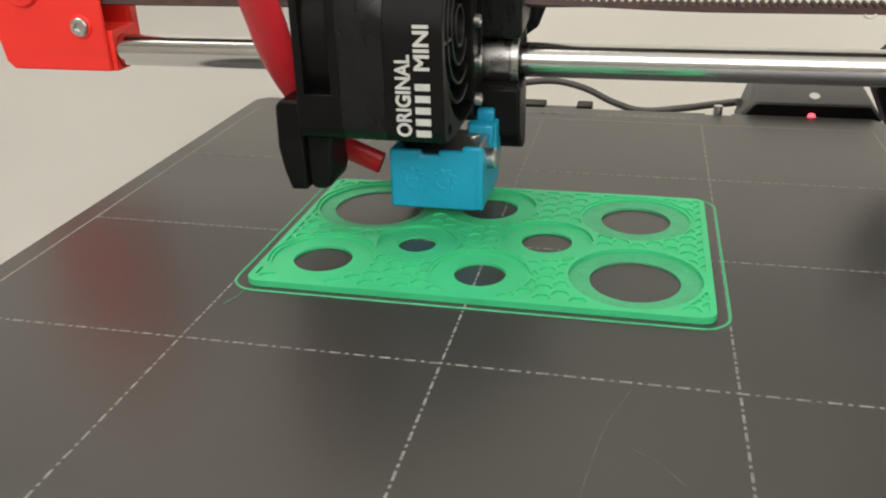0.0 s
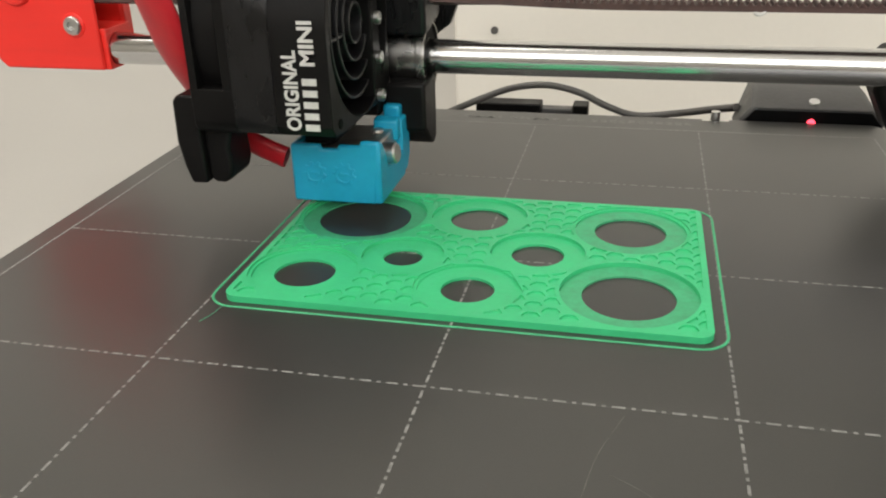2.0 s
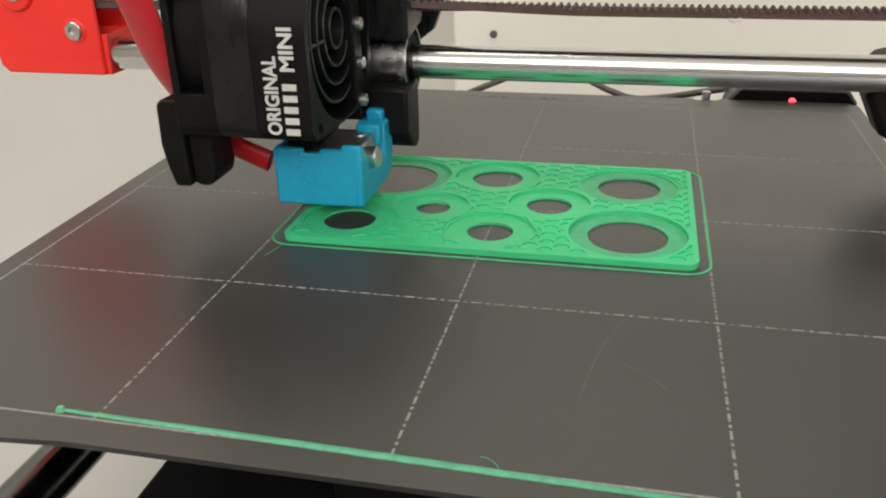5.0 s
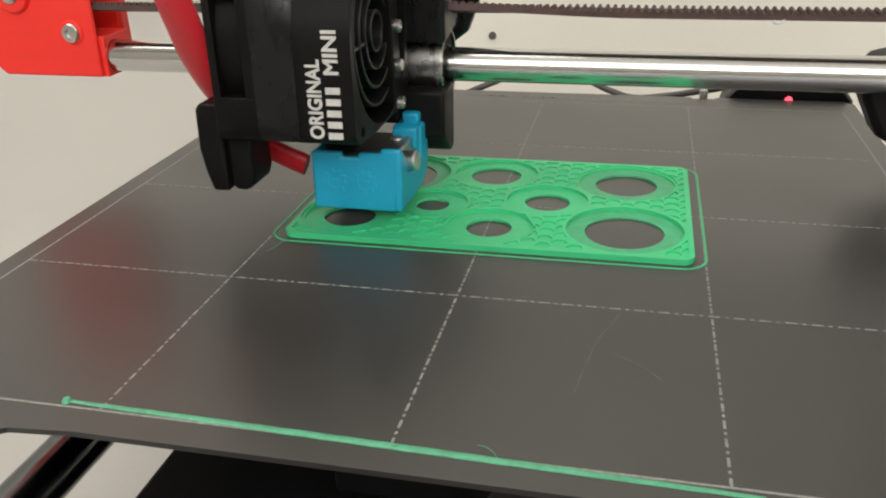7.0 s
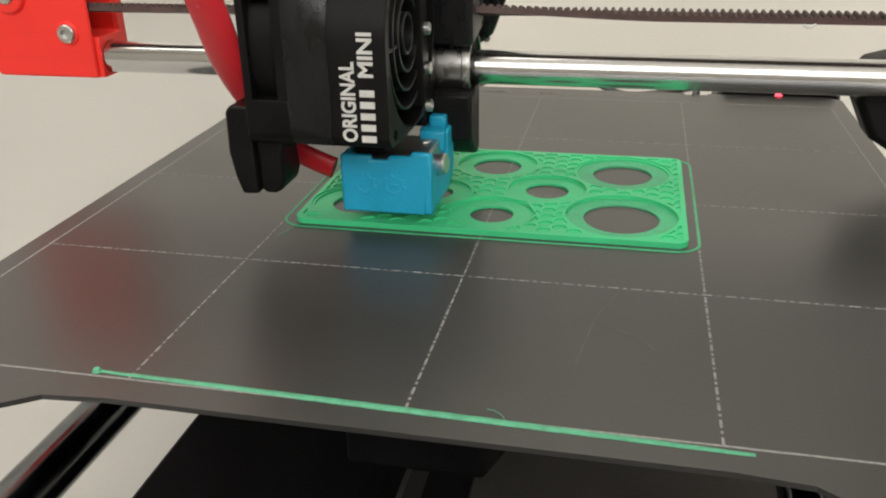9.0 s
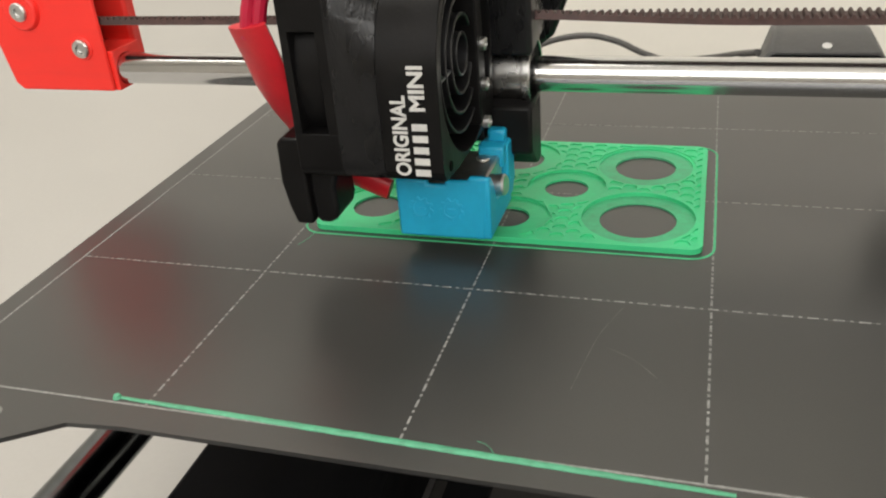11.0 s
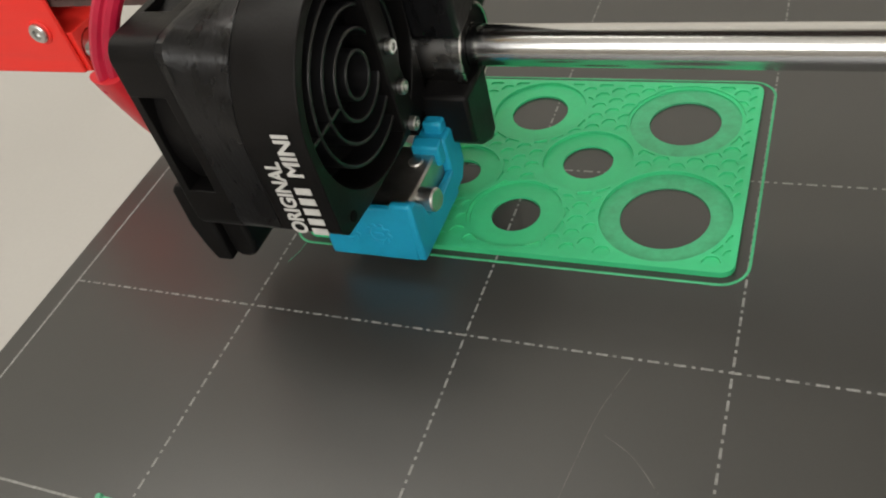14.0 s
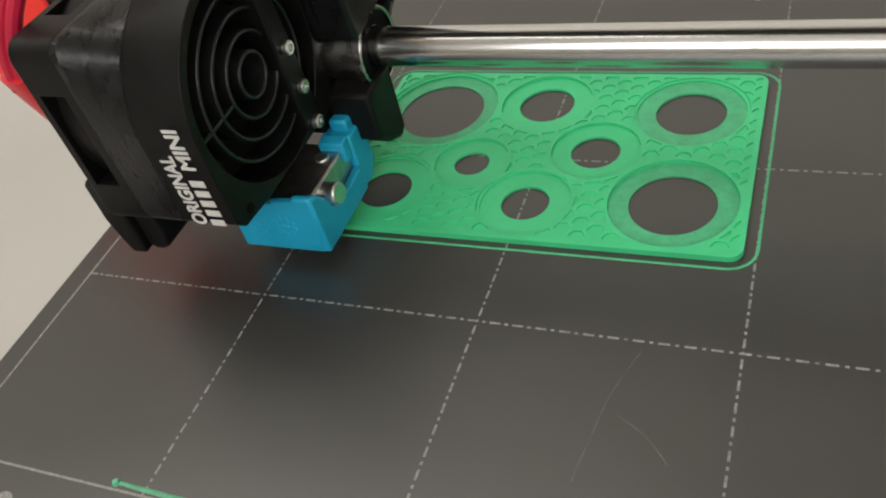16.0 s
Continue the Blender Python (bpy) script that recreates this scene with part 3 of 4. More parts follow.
def steel_sheet():
    t = thing("steel_sheet", "dark grey coated flexible print sheet with fine white grid lines", "print sheet")
    on_bed.append(t)
    out = [(-5, 0), (-5, -9), (-1, -15.5), (20, -15.5), (27, -11), (34, -6.3), (44, -5.4), (136, -5.4), (146, -6.3), (153, -11), (160, -15.5), (181, -15.5), (185, -9), (185, 0), (185, 189)]
    out += [(182, 192), (144, 192), (144, 190.5), (136.5, 190.5), (136.5, 192), (44, 192), (44, 190.5), (36.5, 190.5), (36.5, 192), (-2, 192), (-5, 189)]
    b = bmesh.new()
    plate(b, mm(out), [], -SHEET_T, 0.0)
    part("sheet_plate", b, M_SHEET, t, smooth=False)
    z1 = 0.00005
    w = 0.00045
    for i in range(1, 4):
        b = bmesh.new()
        dash_line(b, (0.045 * i, 0.0), (0.045 * i, 0.180), "y", z1=z1)
        part("grid_line", b, M_LINE, t, "thin white dash-dot grid line", smooth=False)
        b = bmesh.new()
        dash_line(b, (0.0, 0.045 * i), (0.180, 0.045 * i), "x", z1=z1)
        part("grid_line", b, M_LINE, t, smooth=False)
    for co in ((0, 0.180, -w / 2, w / 2), (0, 0.180, 0.180 - w / 2, 0.180 + w / 2), (-w / 2, w / 2, w, 0.180 - w), (0.180 - w / 2, 0.180 + w / 2, w, 0.180 - w)):
        b = bmesh.new()
        box(b, *co, 0.0, z1)
        part("border_line", b, M_LINE, t, smooth=False)
    # pale lettering near the rear edge; the maker's name is plain bars
    for word, x, ln, h in (("Steel", 0.0640, 0.0150, 0.0028), ("Sheet", 0.0815, 0.0147, 0.0028), ("by", 0.0984, 0.0052, 0.0030)):
        word_mesh(word, Matrix.Translation((x, 0.1848 - (0.0008 if word == "by" else 0), 0.00003)), ln, h, M_TEXT, t, "pale printed lettering")
    for k in range(11):
        b = bmesh.new()
        box(b, 0.1054 + 0.00262 * k, 0.1054 + 0.00262 * k + 0.0017, 0.1848, 0.1876, 0.0, z1)
        part("letter_bar", b, M_TEXT, t, smooth=False)
    for line in ([(119.4, 43.0, 0.02), (116.3, 34.0, 0.02), (114.8, 25.5, 0.02), (113.6, 17.5, 0.02)], [(118.0, 30.0, 0.02), (123.0, 27.0, 0.02), (127.5, 22.0, 0.02)]):
        b = bmesh.new()
        sweep(b, spline(mm(line), 6), [(-0.00007, 0), (0.00007, 0), (0.00007, 0.00003), (-0.00007, 0.00003)])
        part("scratch", b, M_SCRATCH, t, "faint pale scratch", smooth=False)
    b = bmesh.new()
    plate(b, circle(0.0190, -0.0066, 0.0019, 20), [], 0.0, z1)
    part("round_mark", b, M_LINE, t, smooth=False)
    b = bmesh.new()
    plate(b, mm([(8.6, -6.4), (10.0, -3.9), (11.2, -5.0), (13.6, -5.0), (14.4, -6.6), (13.0, -8.6), (9.8, -8.6)]), [], 0.0, z1)
    part("logo_mark", b, M_LINE, t, smooth=False)


# holes of the coin tray: centre x, y, through-hole radius, seat radius, seat floor height (mm)
COINS = [(62.2, 105.0, 9.9, 13.4, 0.32), (86.8, 108.0, 6.15, 10.2, 0.54), (118.5, 106.2, 7.2, 11.2, 0.48), (58.8, 77.2, 5.8, 10.0, 0.54),
         (75.5, 86.8, 3.85, 8.1, 0.6), (90.5, 75.7, 4.9, 9.2, 0.54), (101.2, 92.3, 5.1, 9.2, 0.52), (119.0, 78.1, 8.25, 12.2, 0.34)]
TRAY = (47.6, 132.9, 64.7, 119.2)
TRAY_TOP = 1.25


def coin_tray():
    t = thing("coin_tray", "bright green 3D-printed coin tray with honeycomb relief, half printed", "3D print")
    on_bed.append(t)
    x0, x1, y0, y1 = TRAY
    b = bmesh.new()
    outline = mm(round_rect(x0, x1, y0, y1, 2.6))
    plate(b, outline, [mm(circle(c[0], c[1], c[3], 56)) for c in COINS], 0.0, (TRAY_TOP - 0.36) * MM)
    part("base", b, M_GREEN, t)
    # seats
    for cx, cy, rh, rs, zf in COINS:
        b = bmesh.new()
        plate(b, mm(circle(cx, cy, rs + 0.05, 56)), [mm(circle(cx, cy, rh, 56))], 0.0, zf * MM)
        part("coin_seat", b, M_GREEN_THIN if zf < 0.5 else M_GREEN, t)
    # relief layer: honeycomb pockets that stop short of the seats and of the border
    side, gap = 2.15, 0.36
    rnd = random.Random(11)
    pockets = []
    for col in range(int((x1 - x0) / (1.5 * side)) + 2):
        for row in range(int((y1 - y0) / (side * math.sqrt(3))) + 2):
            cx = x0 + 0.6 + col * 1.5 * side
            cy = y0 + 0.4 + (row + 0.5 * (col % 2)) * side * math.sqrt(3)
            r = side - gap / math.cos(radians(30)) + rnd.uniform(-0.06, 0.06)
            corner = [Vector((cx + r * math.cos(radians(60 * k)), cy + r * math.sin(radians(60 * k)))) for k in range(6)]
            loop = []
            for k in range(6):
                p, q = corner[k], corner[(k + 1) % 6]
                loop += [p.lerp(q, u) for u in (0.16, 0.37, 0.63, 0.84)]
            bound = []
            for v in loop:
                v = Vector((min(max(v.x, x0 + 1.15), x1 - 1.15), min(max(v.y, y0 + 1.15), y1 - 1.15)))
                for hx, hy, rh, rs, zf in COINS:
                    d = v - Vector((hx, hy))
                    if d.length < rs + 0.75:
                        v = Vector((hx, hy)) + d.normalized() * (rs + 0.75)
                if not bound or (v - bound[-1]).length > 0.12:
                    bound.append(v)
            if len(bound) > 3 and (bound[0] - bound[-1]).length < 0.12:
                bound.pop()
            area = 0.5 * sum(a.x * c.y - c.x * a.y for a, c in zip(bound, bound[1:] + bound[:1]))
            clear = all((v - Vector(c[:2])).length > c[3] + 0.6 for v in bound for c in COINS)
            rim = sum((a - c).length for a, c in zip(bound, bound[1:] + bound[:1]))
            if len(bound) > 4 and area > 1.1 and area > 0.034 * rim * rim and clear:
                pockets.append([(v.x, v.y) for v in bound])
    b = relief([round_rect(x0, x1, y0, y1, 2.6)] + [circle(c[0], c[1], c[3], 56) for c in COINS] + pockets, (TRAY_TOP - 0.37) * MM, TRAY_TOP * MM)
    part("relief_layer", b, M_GREEN, t, "raised green honeycomb relief", bevel=0.00013, seg=2)


def skirt():
    b = bmesh.new()
    pts = round_rect(0.0449, 0.1352, 0.0630, 0.1215, 0.0050, 8)
    n = len(pts)
    sec = [(-0.00025, 0.0), (0.00025, 0.0), (0.00025, 0.00012), (0.0001, 0.0002), (-0.0001, 0.0002), (-0.00025, 0.00012)]
    sweep(b, [(x, y, 0.0) for x, y in pts + pts[:1]], sec)
    o = tagged(part("skirt_line", b, M_GREEN_THIN), "thin green filament outline printed round the tray", "filament line")
    on_bed.append(o)


def purge_line():
    b = bmesh.new()
    pts = [(0.0388 + 0.1002 * i / 60, 0.0013 - 0.0026 * i / 60 + 0.00003 * math.sin(i * 1.7), 0.0) for i in range(61)]
    sec = [(-0.0006, 0.0), (0.0006, 0.0), (0.00055, 0.00018), (0.0003, 0.0003), (-0.0003, 0.0003), (-0.00055, 0.00018)]
    sweep(b, pts, sec, widths=[(0.5 + 0.6 * math.sin(math.pi * i / 60) ** 0.6, 0.6 + 0.4 * math.sin(math.pi * i / 60)) for i in range(61)])
    rod(b, (0.0388, 0.0012, 0.0), (0.0388, 0.0012, 0.0006), 0.0008, 14, 0.0005)
    o = tagged(part("purge_line", b, M_PURGE), "thick green purge line along the sheet's front edge", "filament line")
    on_bed.append(o)


def wisps():
    for pts in ([(48.9, 63.2, 0.2), (48.6, 61.5, 0.25), (48.4, 60.0, 0.2), (47.2, 57.0, 0.1)],
                [(105.0, -0.2, 0.2), (104.2, 0.9, 0.4), (103.0, 1.7, 0.5), (101.9, 2.1, 0.3)]):
        b = bmesh.new()
        sweep(b, spline(mm(pts), 6), disc_section(0.00006, 6))
        o = tagged(part("filament_wisp", b, M_PURGE), "hair-thin pale green filament wisp on the sheet", "filament wisp")
        on_bed.append(o)


def bed_cable():
    b = bmesh.new()
    pts = [(147.2, 206, 0.0), (141, 222, -5.5), (131, 234, -10.6), (118, 236, -12.4), (108, 236, -9.6), (98, 236, -5.0), (87, 236, -2.8), (75, 236, -4.2), (65, 234, -7.5), (56, 226, -10.0), (48, 210, -11), (44, 190, -11)]
    sweep(b, spline(mm(pts), 8), disc_section(0.0012, 12))
    o = tagged(part("bed_cable", b, M_CABLE), "dark grey bed cable looping behind the bed", "cable")
    on_bed.append(o)


heated_bed()
steel_sheet()
coin_tray()
skirt()
purge_line()
wisps()
bed_cable()


# ---- the print head ----
def print_head():
    t = thing("print_head", "black print head with blue silicone sock and red cable sleeve", "print head")
    # shroud with the lettering, open at its side where the grille sits
    out = [(59.7, 24.5), (61.5, 22.4), (70.0, 21.6), (97, 21.6), (99.7, 24), (99.7, 58), (97, 61.6)]
    out += [(80.3 + 20.6 * math.cos(radians(a)), 41.0 + 20.6 * math.sin(radians(a))) for a in range(92, 181, 8)]
    gy, gz = 80.6, 40.9
    b = bmesh.new()
    plate(b, mm(out), [mm(circle(gy, gz, 18.9, 64))], 0.0560, 0.0674)
    sh = part("shroud", to_x(b), M_BLACK, t, bevel=0.0006)
    b = bmesh.new()
    rod(b, (0.0562, gy * MM, gz * MM), (0.0580, gy * MM, gz * MM), 0.0188, 48)
    part("grille_bowl", b, M_BLACK_GLOSS, sh)
    for r in (15.2, 11.4, 7.6, 4.0):
        b = bmesh.new()
        ring_x(b, 0.0610, 0.0664, gy * MM, gz * MM, (r - 0.34) * MM, (r + 0.34) * MM, 64)
        part("grille_ring", b, M_BLACK_GLOSS, sh, bevel=0.00022)
    part("grille_spoke", boxmm(61.0, 66.2, 61.8, 73.2, 39.5, 40.2), M_BLACK_GLOSS, sh, bevel=0.0002)
    b = bmesh.new()
    prism_x(b, mm([(87.2, 23.5), (93.0, 25.5), (92.4, 34), (92.0, 44), (91.0, 56.5), (86.6, 58.6), (86.9, 50), (86.8, 40), (87.2, 30)]), 0.0626, 0.0677)
    part("grille_strip", b, M_BLACK, sh, bevel=0.0004)
    for y, z in ((90.0, 40.2), (90.1, 31.7), (90.5, 23.2)):
        b = bmesh.new()
        screw(b, (0.0688, y * MM, z * MM), (1, 0, 0), 0.0014, 0.0014)
        part("screw", b, M_SCREW, sh, "small steel grille screw")
    # screw hole as a raised disc, its inner shade put into the near-black colour
    b = bmesh.new()
    rod(b, (0.0671, 0.0642, 0.0243), (0.0676, 0.0642, 0.0243), 0.0010, 16)
    part("screw_hole", b, M_HOLE_SHADE, sh)
    letters(sh)
    # printed spacer that runs from the square fan to the rounded shroud, and the fan itself
    square = round_rect(60.0, 100.0, 22.0, 60.0, 3.2, 6)
    b = bmesh.new()
    loft_x(b, [(x * MM, mm(polar(o, 80.0, 41.0, 120))) for x, o in ((47.3, square), (48.6, square), (55.6, out), (56.0, out))])
    part("spacer", b, M_BLACK_PRINT, t, angle=25)
    f = bmesh.new()
    for xa, xb in ((38.4, 40.0), (45.3, 47.3)):
        plate(f, mm(square), [mm(circle(80.0, 41.0, 18.2, 48))], xa * MM, xb * MM)
    fan = part("fan_frame", to_x(f), M_BLACK, t, bevel=0.0003)
    b = bmesh.new()
    ring_x(b, 0.0386, 0.0472, 0.080, 0.041, 0.0180, 0.0189, 48)
    part("fan_barrel", b, M_BLACK, fan)
    b = bmesh.new()
    rod(b, (0.0388, 0.080, 0.041), (0.0470, 0.080, 0.041), 0.0105, 32)
    part("fan_hub", b, M_BLACK_GLOSS, fan, bevel=0.0004)
    for k in range(7):
        b = bmesh.new()
        a = 2 * math.pi * k / 7
        vs = []
        for r, w in ((0.0100, 0.30), (0.0176, 0.42)):
            for x, da in ((0.0398, -w), (0.0404, -w), (0.0458, w), (0.0452, w)):
                vs.append(b.verts.new((x, 0.080 + r * math.cos(a + da), 0.041 + r * math.sin(a + da))))
        for q in ((0, 1, 2, 3), (4, 5, 6, 7), (0, 1, 5, 4), (1, 2, 6, 5), (2, 3, 7, 6), (3, 0, 4, 7)):
            b.faces.new([vs[i] for i in q])
        part("fan_blade", b, M_BLACK_GLOSS, fan)
    for sy, sz in ((-1, -1), (1, -1), (-1, 1), (1, 1)):
        cy, cz = 80 + sy * 16.8, 41 + sz * 15.8
        arc = [(cy + sy * 3.23 * math.sin(radians(a)), cz + sz * 3.23 * math.cos(radians(a))) for a in range(0, 91, 15)]
        b = bmesh.new()
        prism_x(b, mm([(80 + sy * 10.6, 41 + sz * 19.03)] + arc + [(80 + sy * 20.03, 41 + sz * 9.6), (80 + sy * 15.2, 41 + sz * 9.6), (80 + sy * 11.0, 41 + sz * 14.6)]), 0.03838, 0.0474)
        part("corner_post", b, M_BLACK, fan, bevel=0.0002)
    # part-cooling duct below the fan: a flat slab and a rounded outlet
    b = bmesh.new()
    prism_y(b, mm([(32.3, 28.0), (33.4, 29.2), (37.4, 29.2), (37.6, 16.0), (37.8, 10.6), (34.2, 10.5), (33.0, 14.4), (32.1, 19.5)]), 0.0628, 0.0735)
    duct = part("cooling_duct", b, M_BLACK, t, bevel=0.0006, seg=3)
    b = bmesh.new()
    prism_y(b, mm([(37.4, 25.0), (44.4, 25.0), (42.6, 18.0), (42.9, 13.6), (42.2, 11.0), (40.6, 10.2), (38.6, 10.2), (37.4, 11.4)]), 0.0645, 0.0745)
    part("duct_outlet", b, M_BLACK, duct, bevel=0.0016, seg=3)
    # silicone sock with a notched upper edge and worn relief
    sock(t)
    # heater block, and a shiny stud added for the bright spot on it
    part("heater_block", boxmm(53.2, 70.2, 75.7, 93.3, 4.9, 15.3), M_ALU, t, bevel=0.0005)
    b = bmesh.new()
    rod(b, (0.0672, 0.0885, 0.0152), (0.0672, 0.0885, 0.0158), 0.0015, 20)
    part("bright_spot_stud", b, M_SCREW, t, bevel=0.0003)
    # black block added to keep the gap under the shroud dark
    part("gap_filler", boxmm(54.5, 61.5, 76.4, 91.0, 15.9, 21.8), M_BLACK_MATT, t, "black filler for the dark gap above the heater block", bevel=0.0004)
    # added black block that hides the bright sheet behind the sock
    part("rear_gap_filler", boxmm(60.0, 66.2, 93.9, 99.5, 17.2, 21.4), M_BLACK, t, bevel=0.0004)
    b = bmesh.new()
    screw(b, (0.0738, 0.0812, 0.0130), (1, -0.1, 0.1), 0.0023, 0.005, False)
    part("thermistor_screw", b, M_SCREW, t, "shiny steel set screw in the heater block")
    b = bmesh.new()
    rod(b, (0.0620, 0.0840, 0.0045), (0.0620, 0.0840, 0.0022), 0.0030, 20, 0.0009)
    part("nozzle", b, M_BRASS, t)
    # carriage, belt clamp, bearing
    b = bmesh.new()
    prism_x(b, mm([(97.5, 24), (109, 24.0), (108.5, 8.6), (106.0, 7.3), (101.5, 9.6), (99.0, 12.2), (97.5, 13.0)]), 0.0660, 0.0762)
    part("carriage_foot", b, M_BLACK, t, bevel=0.0008)
    b = bmesh.new()
    prism_x(b, mm([(99.5, 20), (118, 18), (118, 64), (99.5, 64)]), 0.0420, 0.0655)
    part("carriage_body", b, M_BLACK_PRINT, t, bevel=0.001)
    b = bmesh.new()
    ring_x(b, 0.0560, 0.0640, ROD_Y, ROD_Z, 0.0078, 0.0096, 40, 60, 300)
    part("bearing_clamp", b, M_BLACK_PRINT, t)
    b = bmesh.new()
    ring_x(b, 0.0560, 0.0745, ROD_Y, ROD_Z, 0.0042, 0.0074, 40)
    br = part("linear_bearing", b, M_BEARING, t, "steel linear ball bearing")
    b = bmesh.new()
    ring_x(b, 0.0744, 0.0746, ROD_Y, ROD_Z, 0.0043, 0.0073, 40)
    part("bearing_seal", b, M_BLACK_MATT, br)
    b = bmesh.new()
    ring_x(b, 0.0732, 0.0752, ROD_Y, ROD_Z, 0.0075, 0.0082, 48)
    part("bearing_rim", b, M_BEARING, br, "bright steel retaining ring", bevel=0.0002)
    b = bmesh.new()
    prism_y(b, mm([(45, 22), (69, 22), (73, 30), (77, 33), (82, 46), (86, 70), (45, 70)]), 0.1215, 0.1260)
    part("carriage_back", b, M_BLACK_PRINT, t, bevel=0.001)
    b = bmesh.new()
    prism_x(b, mm([(101, 34), (116, 36), (116, 60), (104, 64), (100, 60)]), 0.0655, 0.0760)
    part("belt_clamp", b, M_BLACK_PRINT, t, bevel=0.001)
    # red heat-shrink sleeve and the leads above it
    b = bmesh.new()
    pts = spline(mm([(29.4, 65.2, 50.6), (30.7, 66.5, 44), (31.6, 69, 36), (32.6, 73, 28.5), (33.6, 78.0, 21.5), (36.8, 80, 16.4), (42.0, 80, 13.6), (48.4, 80, 11.0)]), 8)
    n = len(pts) - 1
    sweep(b, pts, oval_section(0.0052, 0.0016), up=(0.35, 1, 0.15), widths=[(1.0 - 0.46 * min(1.0, max(0.0, (i / n - 0.25) / 0.4)), 1.0) for i in range(n + 1)])
    part("cable_sleeve", b, M_RED_SLEEVE, t, "glossy red heat-shrink cable sleeve")
    for k, off in enumerate((-1.2, 1.3)):
        b = bmesh.new()
        pts = [(30.2 + off, 65.4, 48), (31.6 + off, 66, 55), (35.8 + off, 68, 63), (42.5 + off, 71, 70), (51 + off, 75, 76)]
        sweep(b, spline(mm(pts), 8), disc_section(0.0014, 10))
        part("heater_lead", b, M_LEAD, t, "crimson silicone-coated lead")
    b = bmesh.new()
    sweep(b, spline(mm([(40, 92, 56), (38, 93, 64), (41, 94, 72), (50, 95, 78)]), 8), disc_section(0.0011, 10))
    part("fan_lead", b, M_BLUE_WIRE, t, "blue fan lead")
    # collar and fixing screw on top
    b = bmesh.new()
    rod(b, (0.0650, 0.083, 0.0630), (0.0650, 0.083, 0.0680), 0.0046, 6)
    rod(b, (0.0650, 0.083, 0.0600), (0.0650, 0.083, 0.076), 0.0036, 20)
    part("tube_fitting", b, M_BRASS, t, "brass hexagonal tube fitting")
    b = bmesh.new()
    screw(b, (0.0515, 0.0775, 0.0642), (0.55, -1, 0.15), 0.0028, 0.009)
    part("fan_screw", b, M_SCREW, t, "steel hexagon socket screw on the fan")
    return t


def letters(sh):
    """White lettering that reads upwards on the shroud's front face; the maker's mark is plain bars."""
    y1 = 0.0596
    turn = Matrix(((0, -1, 0, 0), (0, 0, -1, 0), (1, 0, 0, 0), (0, 0, 0, 1)))
    word_mesh("ORIGINAL", Matrix.Translation((0.0612, y1, 0.0240)) @ turn, 0.0155, 0.0030, M_WHITE_INK, sh)
    word_mesh("MINI", Matrix.Translation((0.0649, y1, 0.0366)) @ turn, 0.0083, 0.0030, M_WHITE_INK, sh)
    z = 0.0240
    for k in range(5):
        b = bmesh.new()
        box(b, 0.0620, 0.0649, y1 - 0.00004, y1 + 0.0002, z, z + 0.0013)
        part("maker_mark", b, M_WHITE_INK, sh, "plain white bar of the maker's mark", smooth=False)
        z += 0.00222


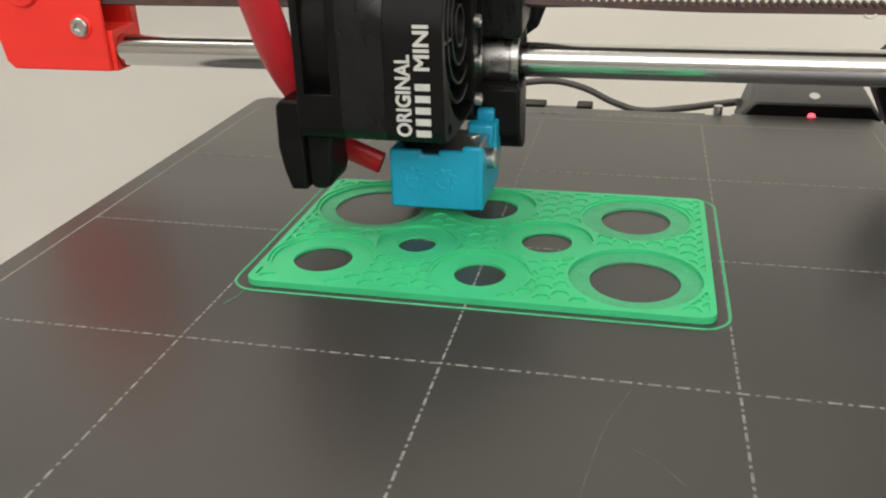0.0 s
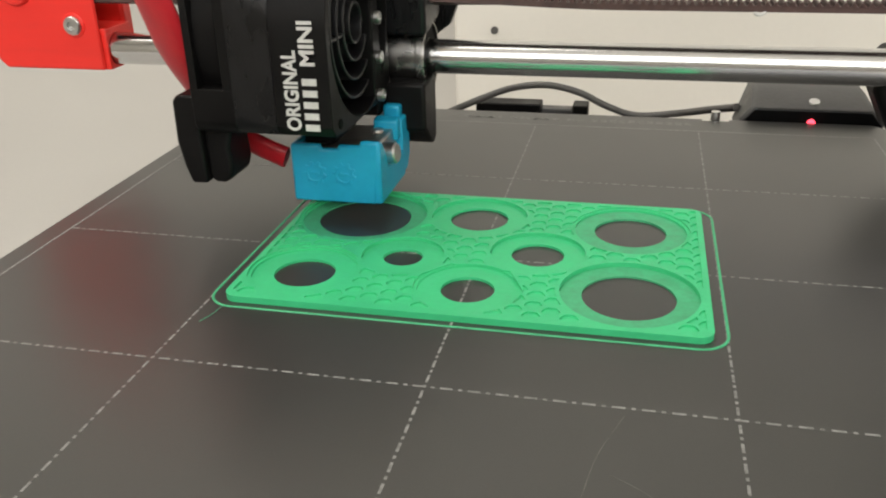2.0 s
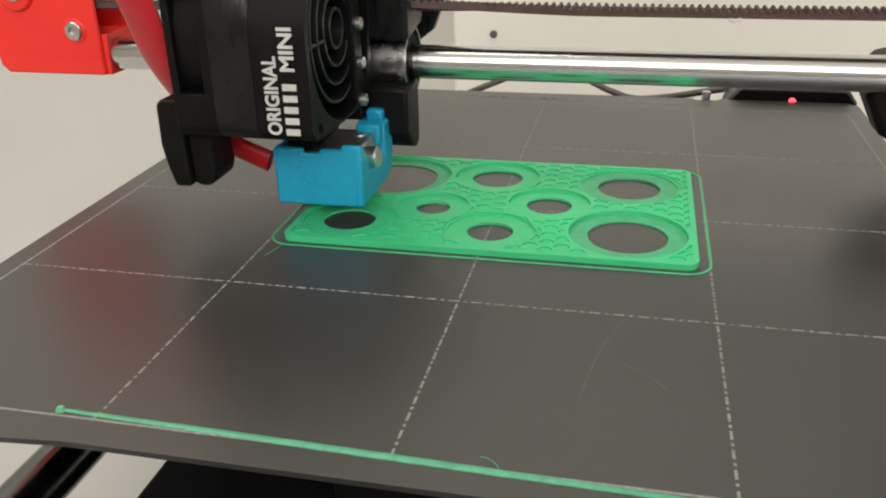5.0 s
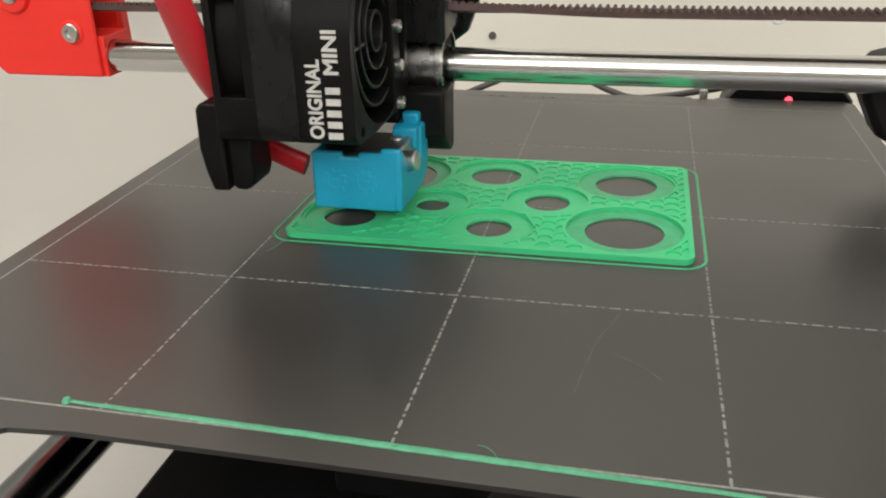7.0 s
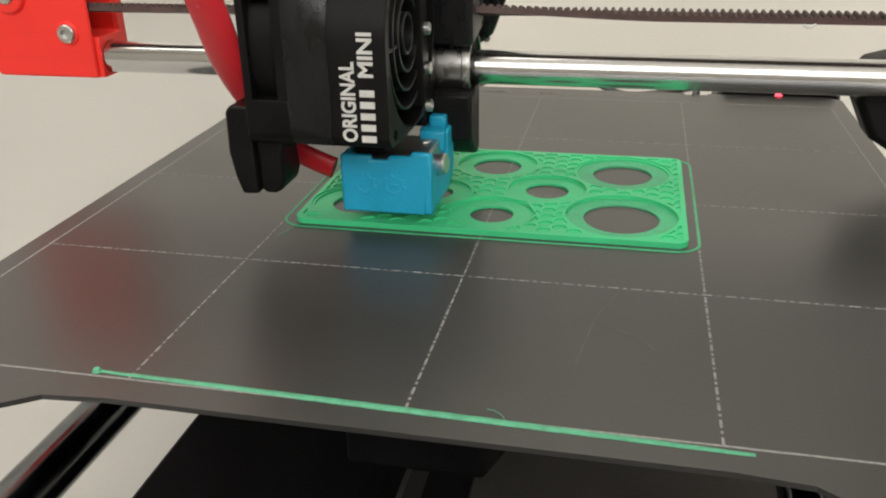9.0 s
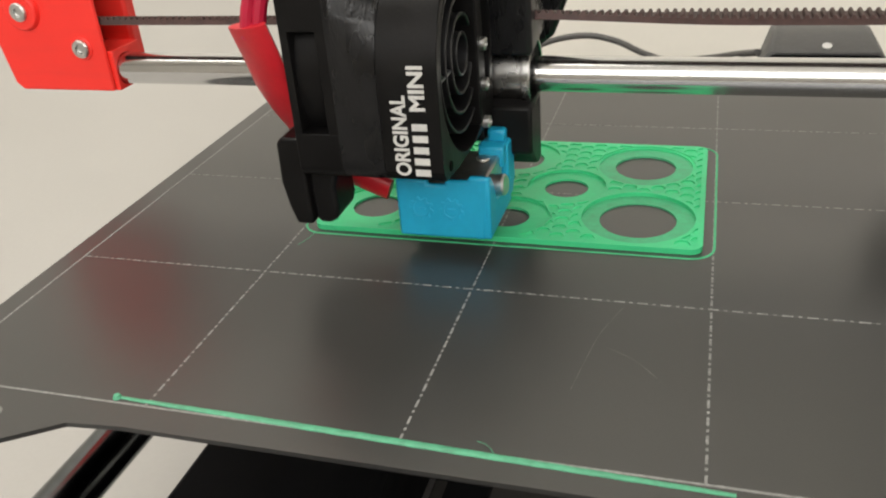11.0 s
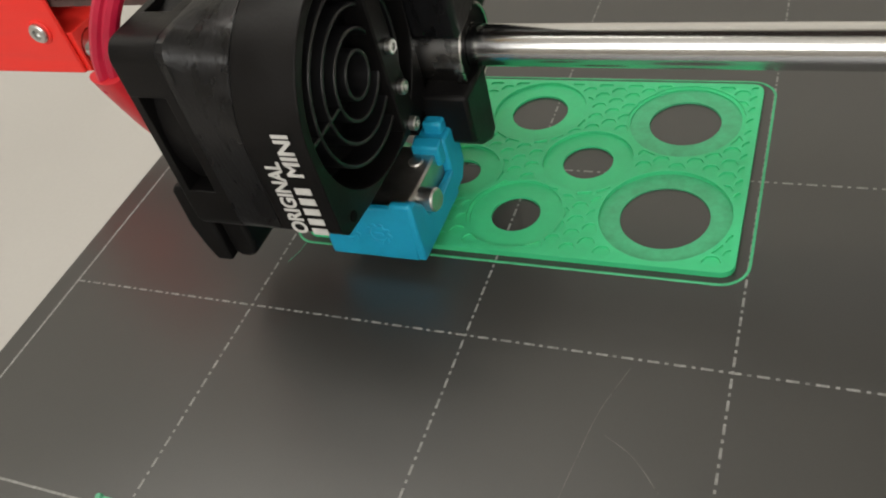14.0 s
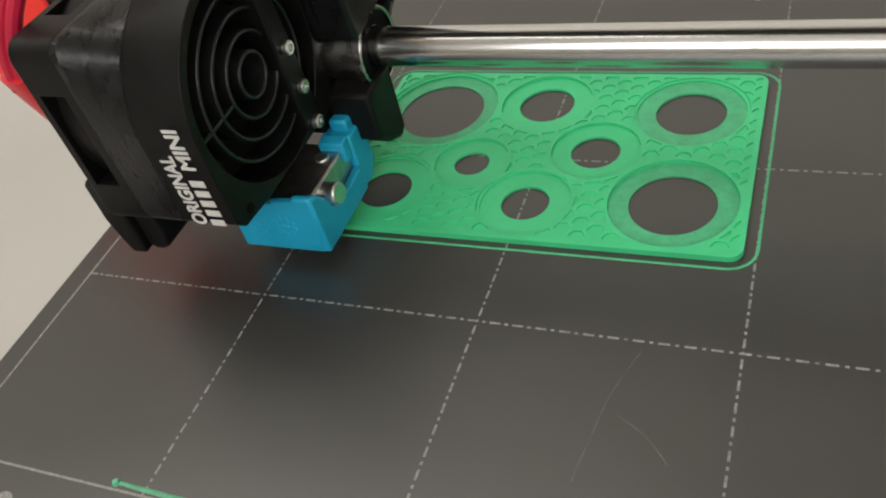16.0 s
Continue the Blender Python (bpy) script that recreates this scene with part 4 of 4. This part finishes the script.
def sock(t):
    b = bmesh.new()
    # front wall with a notch in its upper edge
    prism_y(b, mm([(52.0, 3.4), (70.6, 3.4), (71.9, 17.4), (67.6, 17.4), (67.6, 16.4), (62.6, 16.4), (62.6, 15.4), (58.8, 15.4), (58.8, 16.4), (52.2, 16.4)]), 0.0740, 0.0756)
    s = part("silicone_sock", b, M_BLUE, t, "bright blue silicone heater sock", bevel=0.0005)
    part("sock_floor", boxmm(52.0, 70.8, 75.6, 93.5, 3.4, 5.0), M_BLUE, s, bevel=0.0005)
    b = bmesh.new()
    prism_x(b, mm([(74.1, 3.5), (93.6, 3.5), (93.6, 9.5), (86.0, 9.2), (83.0, 9.8), (80.2, 10.2), (78.6, 14.2), (76.2, 17.0), (74.1, 16.9)]), 0.0702, 0.0720)
    part("sock_side", b, M_BLUE, s, bevel=0.0005)
    b = bmesh.new()
    prism_x(b, mm([(93.4, 3.6), (97.5, 3.6), (100.2, 6.8), (100.2, 16.0), (98.8, 16.9), (93.4, 16.9)]), 0.0648, 0.0715)
    part("sock_back", b, M_BLUE, s, bevel=0.0006)
    b = bmesh.new()
    prism_x(b, mm([(90.8, 12.5), (93.5, 12.5), (93.5, 17.6), (90.8, 17.0)]), 0.0655, 0.0712)
    part("sock_flap", b, M_BLUE, s, bevel=0.0004)
    b = bmesh.new()
    prism_x(b, mm([(74.1, 3.5), (94.5, 3.5), (95, 8), (94.0, 16.0), (74.1, 16.3)]), 0.0519, 0.0534)
    part("sock_side", b, M_BLUE, s, bevel=0.0005)
    part("sock_tab", boxmm(66.6, 70.6, 95.2, 98.6, 16.5, 19.4), M_BLUE, s, bevel=0.0006)
    # two worn raised emblems on the front wall
    for cx in (57.2, 63.8):
        pts = []
        for k in range(9):
            for da, rr in ((0, 2.05), (14, 2.05), (18, 2.7), (33, 2.7)):
                a = radians(40 * k + da)
                pts.append((cx + rr * math.cos(a), 10.0 + rr * math.sin(a)))
        b = bmesh.new()
        plate(b, mm(pts), [mm(circle(cx, 10.0, 1.65, 28))], -0.0741, -0.07385)
        for v in b.verts:
            v.co = Vector((v.co.x, -v.co.z, v.co.y))
        e = part("raised_emblem", b, M_BLUE, s, "worn raised gear-shaped emblem", bevel=0.0001)
        b = bmesh.new()
        prism_y(b, mm([(cx - 0.9, 9.7), (cx + 0.9, 9.7), (cx + 0.9, 10.3), (cx - 0.9, 10.3)]), 0.0738, 0.0741)
        part("emblem_bar", b, M_BLUE, e, bevel=0.0001)


head = print_head()


# ---- what moves ----
def motions():
    for ob in on_bed:
        walk(ob, [(t, pose(0, y, 0)) for t, y in BED_ROWS])
    walk(head, [(t, pose(x, 0, 0)) for t, x in HEAD_ROWS])
    walk(belt_low, [(t, pose(x, 0, 0)) for t, x in HEAD_ROWS])


motions()
